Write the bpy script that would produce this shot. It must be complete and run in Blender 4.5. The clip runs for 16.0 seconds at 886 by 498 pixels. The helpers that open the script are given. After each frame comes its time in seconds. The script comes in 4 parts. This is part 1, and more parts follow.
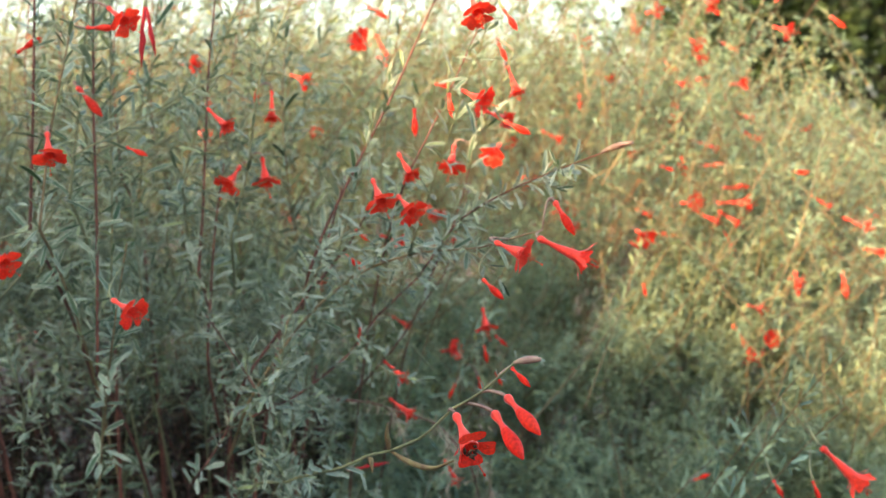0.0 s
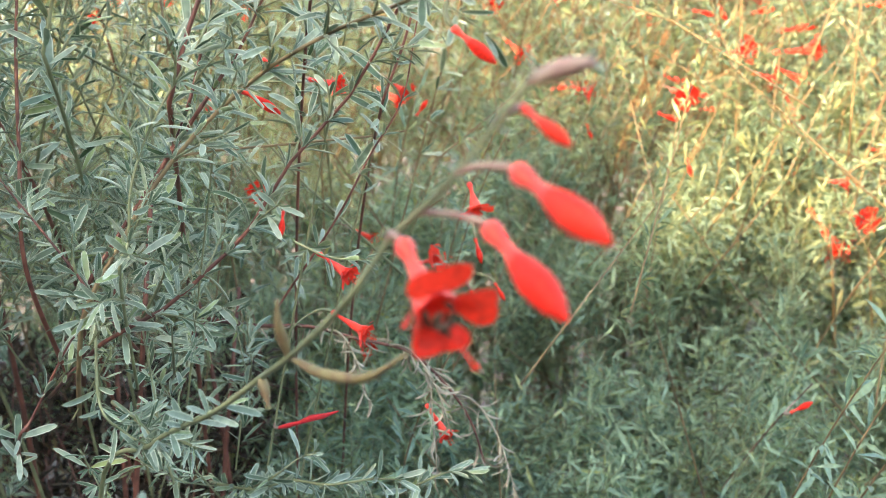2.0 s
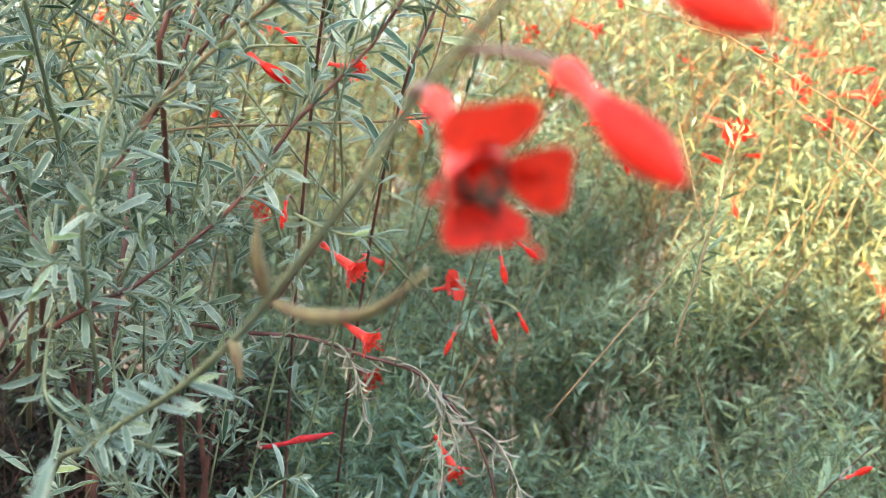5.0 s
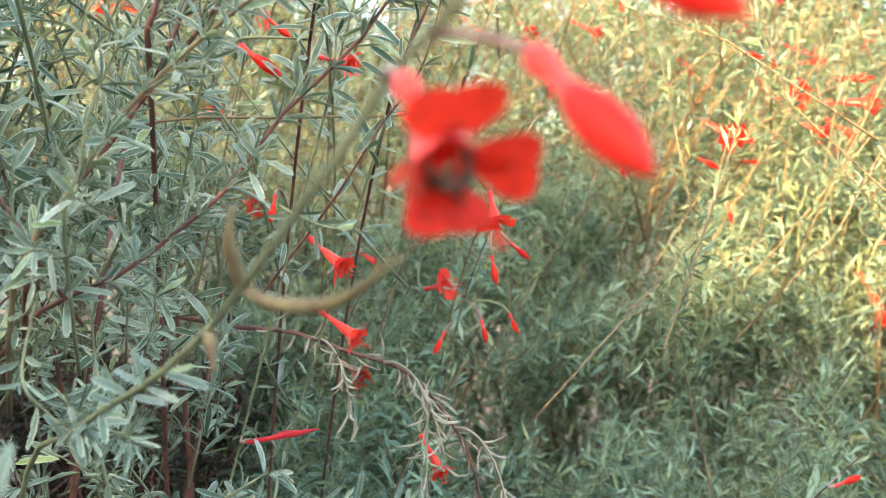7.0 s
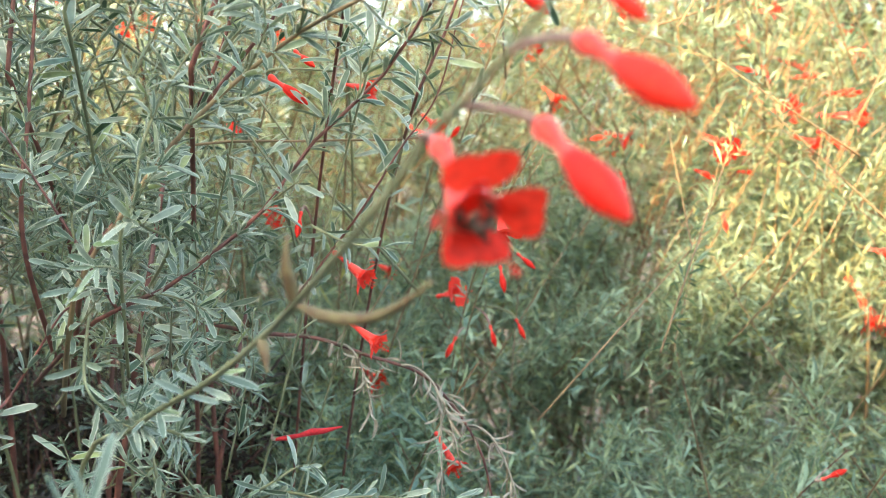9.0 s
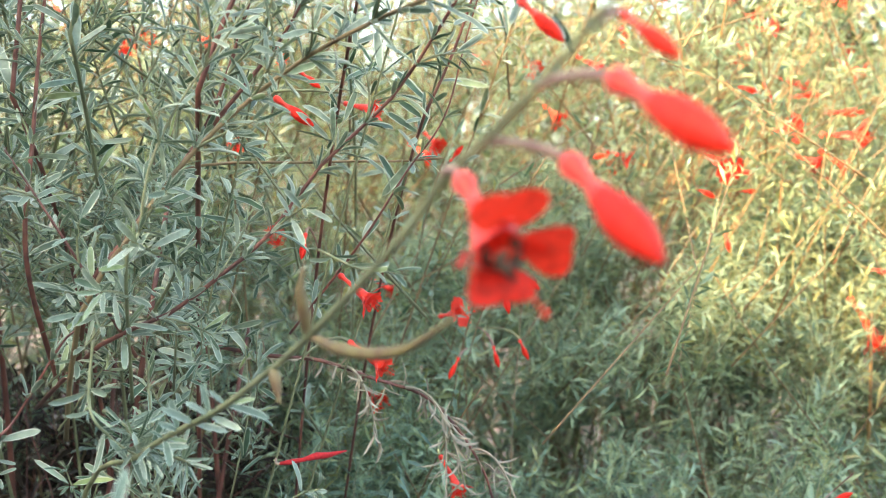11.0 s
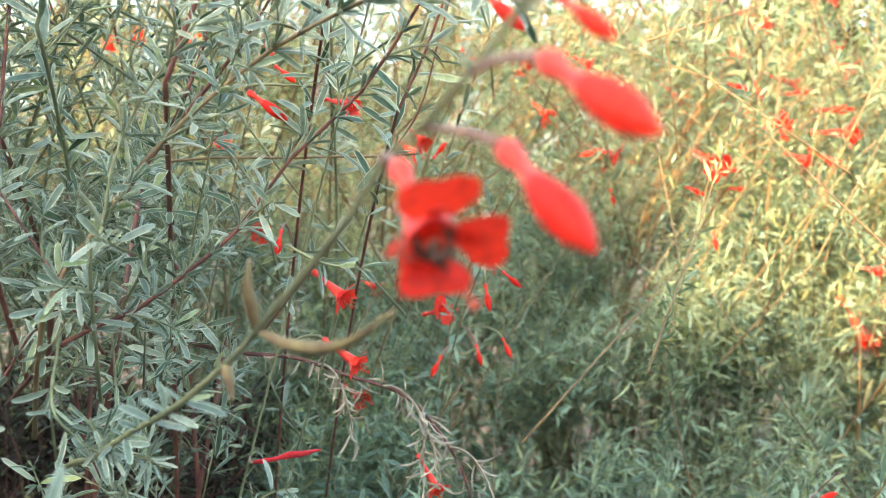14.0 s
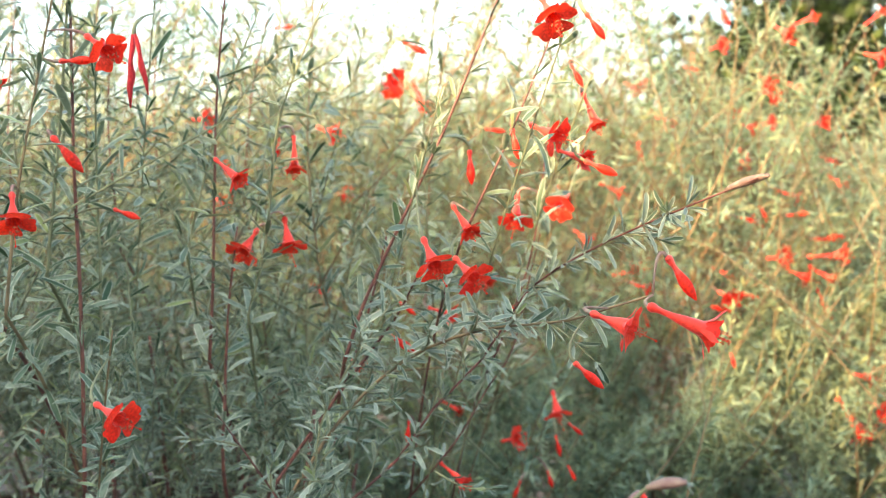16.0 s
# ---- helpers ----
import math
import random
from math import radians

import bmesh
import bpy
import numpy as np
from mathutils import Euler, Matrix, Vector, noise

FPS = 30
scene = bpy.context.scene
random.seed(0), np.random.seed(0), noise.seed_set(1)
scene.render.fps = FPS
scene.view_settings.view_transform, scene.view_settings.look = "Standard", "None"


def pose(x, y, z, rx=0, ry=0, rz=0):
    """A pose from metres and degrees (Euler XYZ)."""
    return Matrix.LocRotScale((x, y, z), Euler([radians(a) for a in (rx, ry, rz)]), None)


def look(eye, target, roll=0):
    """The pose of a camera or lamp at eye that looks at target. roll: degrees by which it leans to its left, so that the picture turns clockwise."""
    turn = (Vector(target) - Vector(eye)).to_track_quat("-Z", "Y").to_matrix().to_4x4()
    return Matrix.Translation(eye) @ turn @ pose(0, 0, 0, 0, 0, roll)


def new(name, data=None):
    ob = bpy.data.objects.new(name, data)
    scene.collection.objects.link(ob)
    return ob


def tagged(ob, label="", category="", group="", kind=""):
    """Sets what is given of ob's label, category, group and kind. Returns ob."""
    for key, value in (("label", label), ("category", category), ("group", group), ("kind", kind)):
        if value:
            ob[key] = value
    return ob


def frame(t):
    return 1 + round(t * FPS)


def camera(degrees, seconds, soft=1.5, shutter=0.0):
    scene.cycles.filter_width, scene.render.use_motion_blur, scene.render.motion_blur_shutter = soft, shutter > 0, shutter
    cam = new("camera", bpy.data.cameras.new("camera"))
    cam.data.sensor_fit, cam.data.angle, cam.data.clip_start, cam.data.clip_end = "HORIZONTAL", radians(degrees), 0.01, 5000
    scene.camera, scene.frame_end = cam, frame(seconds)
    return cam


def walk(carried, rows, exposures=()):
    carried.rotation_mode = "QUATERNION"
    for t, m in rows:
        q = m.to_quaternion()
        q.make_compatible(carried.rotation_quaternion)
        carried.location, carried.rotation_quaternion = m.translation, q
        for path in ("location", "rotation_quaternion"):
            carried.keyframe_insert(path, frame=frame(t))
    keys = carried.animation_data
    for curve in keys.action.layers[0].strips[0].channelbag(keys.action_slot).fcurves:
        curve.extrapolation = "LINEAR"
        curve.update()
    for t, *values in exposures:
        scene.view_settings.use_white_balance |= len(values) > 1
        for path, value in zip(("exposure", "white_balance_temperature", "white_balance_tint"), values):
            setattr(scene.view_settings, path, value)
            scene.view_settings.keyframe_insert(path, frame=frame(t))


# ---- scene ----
cam = camera(43.2, 16.0, soft=1.0)
PATH = [
    (0, (0.046, -0.116, 0.872), (0.008, 1.87, 0.631), -1.0),
    (0.5, (0.052, 0.045, 0.81), (0.024, 2.025, 0.532), -4.2),
    (1, (0.062, 0.12, 0.773), (-0.016, 2.092, 0.448), -4.4),
    (1.5, (0.049, 0.169, 0.754), (0.024, 2.136, 0.393), -4.4),
    (2, (0.053, 0.178, 0.757), (0.021, 2.159, 0.485), -5.0),
    (2.5, (0.046, 0.19, 0.736), (0.007, 2.165, 0.423), -2.6),
    (3, (0.044, 0.196, 0.718), (-0.019, 2.184, 0.509), -0.9),
    (3.5, (0.044, 0.223, 0.727), (-0.006, 2.214, 0.548), -0.8),
    (4, (0.046, 0.233, 0.727), (-0.002, 2.227, 0.569), -0.8),
    (4.5, (0.046, 0.242, 0.721), (-0.002, 2.235, 0.561), -1.1),
    (4.7, (0.045, 0.245, 0.716), (-0.001, 2.239, 0.575), -1.6),
    (6.8, (0.05, 0.252, 0.714), (0.002, 2.247, 0.589), -0.3),
    (7, (0.05, 0.251, 0.713), (0.004, 2.246, 0.582), -0.3),
    (7.5, (0.048, 0.235, 0.713), (0.005, 2.229, 0.574), -0.2),
    (8, (0.048, 0.221, 0.713), (-0.004, 2.215, 0.568), -0.3),
    (8.5, (0.047, 0.216, 0.718), (-0.008, 2.21, 0.583), -0.4),
    (9, (0.047, 0.208, 0.72), (-0.007, 2.204, 0.595), -0.6),
    (9.5, (0.043, 0.207, 0.723), (-0.005, 2.203, 0.6), -0.5),
    (9.7, (0.041, 0.21, 0.725), (-0.001, 2.206, 0.611), -0.2),
    (12, (0.045, 0.212, 0.722), (-0.001, 2.209, 0.622), -0.6),
    (12.5, (0.049, 0.213, 0.721), (0.0, 2.209, 0.616), -0.5),
    (13, (0.048, 0.216, 0.721), (-0.004, 2.213, 0.627), -0.4),
    (13.5, (0.051, 0.217, 0.723), (0.0, 2.214, 0.629), -0.3),
    (14, (0.053, 0.218, 0.722), (0.007, 2.214, 0.621), -0.4),
    (14.5, (0.054, 0.213, 0.72), (0.014, 2.211, 0.626), -0.7),
    (15, (0.046, 0.173, 0.727), (0.061, 2.173, 0.716), -2.0),
    (15.3, (0.01, 0.122, 0.753), (0.02, 2.122, 0.763), -3.4),
    (15.5, (0.009, 0.095, 0.787), (-0.058, 2.093, 0.739), -2.7),
    (16, (0.023, 0.034, 0.858), (-0.065, 2.028, 0.741), -3.1),
]
walk(cam, [(t, look(eye, target, roll)) for t, eye, target, roll in PATH],
     [(0.0, 2.30, 7150, 8), (1.0, 2.70, 7150, 8), (1.5, 2.90, 7150, 8), (2.0, 3.15, 7150, 8), (2.5, 3.32, 7150, 8), (3.2, 3.22, 7150, 8), (14.6, 3.20, 7150, 8), (15.3, 3.00, 7150, 8), (16.0, 2.60, 7150, 8)])
# lens: a wide aperture, focused on the leafy branches
cam.data.dof.use_dof = True
cam.data.dof.focus_distance = 0.48
cam.data.dof.aperture_fstop = 14.8

# ---- world, sun, shade ----
SUN_DIR = Vector((-0.60, -0.80, 0.52)).normalized()
world = bpy.data.worlds.new("world")
scene.world = world
world.use_nodes = True
wn = world.node_tree.nodes
sky = wn.new("ShaderNodeTexSky")
sky.sky_type = 'NISHITA'
sky.sun_disc = False
sky.sun_elevation = math.asin(SUN_DIR.z)
sky.sun_rotation = math.atan2(SUN_DIR.x, SUN_DIR.y)
sky.air_density, sky.dust_density, sky.ozone_density = 1.0, 3.0, 1.0
wn["Background"].inputs["Strength"].default_value = 0.15
world.node_tree.links.new(sky.outputs[0], wn["Background"].inputs["Color"])
sun = new("sun", bpy.data.lights.new("sun", 'SUN'))
sun.data.energy, sun.data.angle, sun.data.color = 3.75, radians(1.5), (1.0, 0.66, 0.37)
sun.matrix_world = look((0, 0, 5), Vector((0, 0, 5)) - SUN_DIR)


# ---- materials ----
def material(name, rough=0.6):
    m = bpy.data.materials.new(name)
    m.use_nodes = True
    b = m.node_tree.nodes["Principled BSDF"]
    b.inputs["Roughness"].default_value = rough
    return m, m.node_tree.nodes, m.node_tree.links, b


def ramp_of(nodes, stops):
    r = nodes.new("ShaderNodeValToRGB")
    while len(r.color_ramp.elements) < len(stops):
        r.color_ramp.elements.new(0.5)
    for e, (at, col) in zip(r.color_ramp.elements, stops):
        e.position, e.color = at, (*col, 1)
    return r


def noise_of(nodes, links, scale, detail=3.0):
    n, c = nodes.new("ShaderNodeTexNoise"), nodes.new("ShaderNodeTexCoord")
    n.inputs["Scale"].default_value, n.inputs["Detail"].default_value = scale, detail
    links.new(c.outputs["Object"], n.inputs["Vector"])
    return n


def blend(nodes, links, a, b, fac, mode='MIX'):
    x = nodes.new("ShaderNodeMix")
    x.data_type, x.blend_type = 'RGBA', mode
    for sock, v in (("A", a), ("B", b)):
        s = [i for i in x.inputs if i.name == sock and i.type == 'RGBA'][0]
        if isinstance(v, tuple):
            s.default_value = (*v, 1)
        else:
            links.new(v, s)
    if isinstance(fac, float):
        x.inputs[0].default_value = fac
    else:
        links.new(fac, x.inputs[0])
    return [o for o in x.outputs if o.type == 'RGBA'][0]


def leafy(name, stops, glow, translucent=0.18, rough=0.5, by_object=False, grain=260.0, sheen=0.1, margin=None):
    """A thin leaf or petal: colour by leaf, mottled, with light passing through."""
    m, n, l, b = material(name, rough)
    if by_object:
        rnd = n.new("ShaderNodeObjectInfo").outputs["Random"]
    else:
        rnd = n.new("ShaderNodeNewGeometry").outputs["Random Per Island"]
    ramp = ramp_of(n, stops)
    l.new(rnd, ramp.inputs[0])
    spots = noise_of(n, l, grain)
    wide = noise_of(n, l, 9.0, 2.0)
    tone = ramp_of(n, [(0.3, (0.72, 0.72, 0.72)), (0.7, (1.2, 1.2, 1.2))])
    l.new(spots.outputs["Fac"], tone.inputs[0])
    tone2 = ramp_of(n, [(0.3, (0.82, 0.86, 0.9)), (0.7, (1.12, 1.1, 1.0))])
    l.new(wide.outputs["Fac"], tone2.inputs[0])
    col = blend(n, l, ramp.outputs[0], tone.outputs[0], 1.0, 'MULTIPLY')
    col = blend(n, l, col, tone2.outputs[0], 1.0, 'MULTIPLY')
    if margin:
        at = n.new("ShaderNodeAttribute")
        at.attribute_name = "margin"
        rim = ramp_of(n, [(0.68, (0, 0, 0)), (1.0, (1, 1, 1))])
        l.new(at.outputs["Fac"], rim.inputs[0])
        col = blend(n, l, col, margin, rim.outputs[0])
    l.new(col, b.inputs["Base Color"])
    b.inputs["Sheen Weight"].default_value = sheen
    b.inputs["Specular IOR Level"].default_value = 0.3
    t = n.new("ShaderNodeBsdfTranslucent")
    l.new(blend(n, l, col, glow, 1.0, 'MULTIPLY'), t.inputs["Color"])
    mix = n.new("ShaderNodeMixShader")
    mix.inputs[0].default_value = translucent
    l.new(b.outputs[0], mix.inputs[1])
    l.new(t.outputs[0], mix.inputs[2])
    l.new(mix.outputs[0], n["Material Output"].inputs["Surface"])
    return m


def solid(name, dark, light, scale, rough=0.7, bump=0.0):
    m, n, l, b = material(name, rough)
    tex = noise_of(n, l, scale, 5.0)
    r = ramp_of(n, [(0.32, dark), (0.68, light)])
    l.new(tex.outputs["Fac"], r.inputs[0])
    l.new(r.outputs[0], b.inputs["Base Color"])
    if bump:
        bp = n.new("ShaderNodeBump")
        bp.inputs["Strength"].default_value, bp.inputs["Distance"].default_value = bump, 0.002
        l.new(tex.outputs["Fac"], bp.inputs["Height"])
        l.new(bp.outputs[0], b.inputs["Normal"])
    return m


SILVER = [(0.0, (0.036, 0.082, 0.042)), (0.40, (0.128, 0.198, 0.144)), (0.8, (0.255, 0.325, 0.262)), (1.0, (0.230, 0.300, 0.120))]
GREEN = [(0.0, (0.058, 0.120, 0.090)), (0.5, (0.225, 0.348, 0.280)), (0.85, (0.290, 0.400, 0.275)), (1.0, (0.310, 0.325, 0.135))]
RIM = (0.50, 0.57, 0.48)
MAT_LEAF_NEAR = leafy("silver_leaf", SILVER, (1.0, 1.0, 0.45), margin=RIM)
PALE = [(0.0, (0.046, 0.092, 0.054)), (0.35, (0.160, 0.228, 0.176)), (0.85, (0.275, 0.345, 0.288)), (1.0, (0.200, 0.280, 0.125))]
MAT_LEAF_ONE = leafy("silver_leaf_single", PALE, (1.0, 1.0, 0.45), by_object=True, margin=RIM)
MAT_LEAF_FAR = leafy("grey_green_leaf", GREEN, (1.15, 1.05, 0.4), translucent=0.32, margin=(0.27, 0.35, 0.22))
# very dark leaf colour that stands in for shade deep in the near shrub
MAT_SHADE_LEAF = leafy("shade_leaf", [(0.0, (0.020, 0.014, 0.009)), (0.8, (0.042, 0.030, 0.018)), (1.0, (0.085, 0.06, 0.034))], (1.0, 0.8, 0.5), 0.08, 0.85)
MAT_DRY = leafy("dry_leaf", [(0.0, (0.22, 0.19, 0.145)), (1.0, (0.42, 0.39, 0.31))], (1.0, 0.8, 0.5), 0.2, 0.8)
MAT_PETAL = leafy("red_petal", [(0.0, (0.80, 0.028, 0.016)), (1.0, (0.88, 0.052, 0.026))], (1.1, 1.0, 0.8), 0.50, 0.5, True, 600.0, 0.1)
MAT_TUBE = leafy("red_tube", [(0.0, (0.82, 0.040, 0.026)), (1.0, (0.90, 0.066, 0.042))], (1.2, 1.0, 0.8), 0.18, 0.5, True, 500.0, 0.3)
MAT_WILT = leafy("wilted_petal", [(0.0, (0.48, 0.020, 0.028)), (1.0, (0.64, 0.034, 0.040))], (1.2, 0.9, 0.8), 0.2, 0.7, True, 500.0, 0.1)
MAT_ANTHER = solid("anther", (0.26, 0.050, 0.025), (0.48, 0.15, 0.06), 900.0)
# brown anther colour taken near black for the shade inside the throat
MAT_ANTHER_SHADED = solid("shaded_anther", (0.020, 0.010, 0.006), (0.085, 0.045, 0.020), 900.0)
MAT_STEM_RED = solid("red_stem", (0.060, 0.020, 0.016), (0.17, 0.060, 0.040), 120.0, 0.55, 0.3)
MAT_STEM_GREEN = solid("olive_stem", (0.10, 0.115, 0.055), (0.20, 0.225, 0.12), 90.0, 0.6, 0.3)
MAT_STEM_TAN = solid("tan_stem", (0.11, 0.080, 0.040), (0.23, 0.17, 0.085), 70.0, 0.65, 0.3)
MAT_OVARY = solid("ovary", (0.18, 0.085, 0.075), (0.30, 0.24, 0.18), 200.0, 0.6)
MAT_STEM_ORANGE = solid("orange_stem", (0.20, 0.095, 0.045), (0.36, 0.21, 0.10), 80.0, 0.6, 0.3)
MAT_POD_PALE = solid("pale_seed_pod", (0.24, 0.23, 0.10), (0.40, 0.40, 0.22), 160.0, 0.6, 0.2)
MAT_POD = solid("seed_pod", (0.10, 0.055, 0.03), (0.17, 0.15, 0.06), 160.0, 0.6, 0.2)
MAT_SOIL = solid("soil", (0.025, 0.020, 0.015), (0.06, 0.048, 0.036), 14.0, 0.95, 0.6)
MAT_BARK = solid("bark", (0.035, 0.026, 0.02), (0.10, 0.075, 0.055), 12.0, 0.9, 0.8)
MAT_CROWN = leafy("tree_leaf", [(0.0, (0.006, 0.014, 0.004)), (0.75, (0.016, 0.032, 0.008)), (1.0, (0.060, 0.085, 0.016))], (1.1, 1.2, 0.4), 0.25, 0.5, False, 20.0, 0.0)
# dull brown, so the added wall throws little light back on the shrubs
MAT_RENDER = solid("wall_render", (0.28, 0.25, 0.21), (0.40, 0.36, 0.31), 3.0, 0.9, 0.3)


# ---- mesh helpers ----
rng = np.random.default_rng(7)


def unit(v):
    return v / np.maximum(np.linalg.norm(v, axis=-1, keepdims=True), 1e-9)


def mesh_of(name, verts, tris, mat, smooth=True, margin=None):
    me = bpy.data.meshes.new(name)
    verts, tris = np.asarray(verts, np.float32), np.asarray(tris, np.int32)
    me.vertices.add(len(verts))
    me.vertices.foreach_set("co", verts.ravel())
    me.loops.add(len(tris) * 3)
    me.loops.foreach_set("vertex_index", tris.ravel())
    me.polygons.add(len(tris))
    me.polygons.foreach_set("loop_start", np.arange(0, len(tris) * 3, 3, dtype=np.int32))
    me.polygons.foreach_set("use_smooth", np.full(len(tris), smooth, dtype=bool))
    me.update(calc_edges=True)
    me.materials.append(mat)
    if margin is not None:
        at = me.attributes.new("margin", 'FLOAT', 'POINT')
        at.data.foreach_set("value", np.asarray(margin, np.float32))
    return me


def margin_of(count, lod):
    """0 on a leaf's midrib, 1 on its edge."""
    row = [0.5] + [1.0, 0.0, 1.0] * lod + [0.8]
    return np.tile(np.array(row, np.float32), count // len(row))


def piece(name, me, parent, label="", m=None):
    ob = new(name, me)
    ob.parent = parent
    if m is not None:
        ob.matrix_basis = m
    if label:
        ob["label"] = label
    return ob


def thing(name, label, category, group="", at=(0, 0, 0)):
    ob = new(name)
    ob.location = at
    return tagged(ob, label, category, group)


def join(chunks):
    vs, ts, k = [], [], 0
    for v, t in chunks:
        vs.append(v)
        ts.append(t + k)
        k += len(v)
    return np.concatenate(vs), np.concatenate(ts)


def tube(points, radii, sides=6):
    """A closed tapering tube along a line of points."""
    p = np.asarray(points, float)
    r = np.broadcast_to(np.asarray(radii, float), (len(p),))
    d = unit(np.gradient(p, axis=0))
    ref = np.array((0.31, 0.9, 0.27)) if abs(d[0] @ np.array((0.31, 0.9, 0.27))) < 0.9 else np.array((1.0, 0, 0))
    a = unit(np.cross(d, ref))
    b = np.cross(d, a)
    ang = np.arange(sides) * 2 * math.pi / sides
    ring = np.cos(ang)[None, :, None] * a[:, None, :] + np.sin(ang)[None, :, None] * b[:, None, :]
    v = (p[:, None, :] + ring * r[:, None, None]).reshape(-1, 3)
    v = np.concatenate([v, p[:1], p[-1:]])
    t, n = [], len(p)
    for i in range(n - 1):
        for j in range(sides):
            q, w = i * sides + j, i * sides + (j + 1) % sides
            t += [(q, w, w + sides), (q, w + sides, q + sides)]
    for j in range(sides):
        t += [(len(v) - 2, (j + 1) % sides, j), (len(v) - 1, (n - 1) * sides + j, (n - 1) * sides + (j + 1) % sides)]
    return v, np.array(t)


def leaf_set(base, way, up, length, width, lod=2, curl=0.12, fold=0.22):
    """Many narrow, folded, arching leaves as one set of triangles."""
    base, way, up = (np.atleast_2d(np.asarray(x, float)) for x in (base, way, up))
    n = len(base)
    way = unit(way)
    side = unit(np.cross(way, up))
    up = np.cross(side, way)
    L = np.broadcast_to(np.asarray(length, float), (n,))[:, None]
    W = np.broadcast_to(np.asarray(width, float), (n,))[:, None] * 0.5
    C = np.broadcast_to(np.asarray(curl, float), (n,))[:, None]
    mid = {5: [(0.10, 0.40), (0.28, 0.84), (0.55, 1.0), (0.80, 0.94), (0.94, 0.62)], 3: [(0.22, 0.74), (0.58, 1.0), (0.88, 0.78)], 2: [(0.38, 0.86), (0.82, 0.92)], 1: [(0.62, 1.0)]}[lod]
    rows = [base]
    for s, w in mid:
        c = base + way * L * s - up * L * C * s * s
        rows += [c + side * W * w + up * W * fold * 2 * w, c, c - side * W * w + up * W * fold * 2 * w]
    rows.append(base + way * L - up * L * C)
    k = len(rows)
    v = np.stack(rows, 1).reshape(-1, 3)
    t = [(0, 2, 1), (0, 3, 2)]
    for i in range(len(mid) - 1):
        o = 1 + 3 * i
        t += [(o, o + 1, o + 4), (o, o + 4, o + 3), (o + 1, o + 2, o + 5), (o + 1, o + 5, o + 4)]
    o = k - 4
    t += [(o, o + 1, k - 1), (o + 1, o + 2, k - 1)]
    return v, (np.array(t)[None] + (np.arange(n) * k)[:, None, None]).reshape(-1, 3)


def bezier(a, b, c, n=9):
    s = np.linspace(0, 1, n)[:, None]
    return (1 - s) ** 2 * np.asarray(a, float) + 2 * s * (1 - s) * np.asarray(b, float) + s * s * np.asarray(c, float)


def through_points(pts, n=24):
    """A smooth line through a few points."""
    p = np.asarray(pts, float)
    p = np.concatenate([[2 * p[0] - p[1]], p, [2 * p[-1] - p[-2]]])
    out = []
    m = max(2, n // (len(p) - 3))
    for i in range(1, len(p) - 2):
        s = np.linspace(0, 1, m, endpoint=False)[:, None]
        a, b, c, d = p[i - 1], p[i], p[i + 1], p[i + 2]
        out.append(0.5 * (2 * b + (c - a) * s + (2 * a - 5 * b + 4 * c - d) * s ** 2 + (3 * b - a - 3 * c + d) * s ** 3))
    out.append(p[-2][None])
    return np.concatenate(out)


def along(line, s):
    seg = np.linalg.norm(np.diff(line, axis=0), axis=1)
    cum = np.concatenate([[0], np.cumsum(seg)])
    d = np.asarray(s) * cum[-1]
    pts = np.stack([np.interp(d, cum, line[:, i]) for i in range(3)], -1)
    g = np.gradient(line, axis=0)
    way = unit(np.stack([np.interp(d, cum, g[:, i]) for i in range(3)], -1))
    return pts, way, cum[-1]


def leaves_on(line, start=0.1, step=0.009, per=3, length=0.016, ratio=0.17, lod=2, spread=58, lax=0.15):
    """Leaves in small bunches along a line; returns base, way, up, length, width, curl."""
    total = np.linalg.norm(np.diff(line, axis=0), axis=1).sum()
    k = max(2, int(total * (1 - start) / step))
    s = start + (1 - start) * (np.arange(k) + rng.uniform(0.2, 0.8, k)) / k
    p, d, _ = along(line, np.clip(s, 0, 1))
    p, d, s = np.repeat(p, per, 0), np.repeat(d, per, 0), np.repeat(s, per)
    n = len(p)
    a = unit(np.cross(d, rng.normal(size=(n, 3))))
    tilt = np.radians(rng.normal(spread, 16, n) * (1.0 - 0.45 * (s > 0.93)))[:, None]
    way = unit(d * np.cos(tilt) + a * np.sin(tilt) + np.array((0, 0, -lax)) * rng.uniform(0, 1, (n, 1)))
    up = unit(d + 0.35 * rng.normal(size=(n, 3)))
    L = length * rng.uniform(0.55, 1.25, n) * np.where(np.arange(n) % per < 2, 1.1, 0.62) * (1.0 - 0.4 * (s > 0.95))
    return p + a * 0.0008, way, up, L, L * ratio * rng.uniform(0.8, 1.25, n), rng.normal(0.13, 0.16, n)


def merge_leaves(sets, lod):
    cols = [np.concatenate(c) for c in zip(*sets)]
    return leaf_set(*cols[:5], lod=lod, curl=cols[5])


# ---- ground ----
def hump(x, y):
    return 0.02 * np.sin(3.1 * x + 0.4) * np.cos(2.7 * y)


g = np.concatenate([-np.geomspace(300, 4, 8), np.linspace(-3, 4, 36), np.geomspace(5, 300, 8)])
gx, gy = np.meshgrid(g, g)
gv = np.stack([gx, gy, np.where(np.hypot(gx, gy) < 5, hump(gx, gy), 0.0)], -1).reshape(-1, 3)
w = len(g)
gi = (np.arange(w - 1)[:, None] * w + np.arange(w - 1)[None]).ravel()
gt = np.concatenate([np.stack([gi, gi + 1, gi + w + 1], 1), np.stack([gi, gi + w + 1, gi + w], 1)])
tagged(new("ground", mesh_of("ground", gv, gt, MAT_SOIL)), "bare brown soil under the shrubs", "ground", kind="structure")

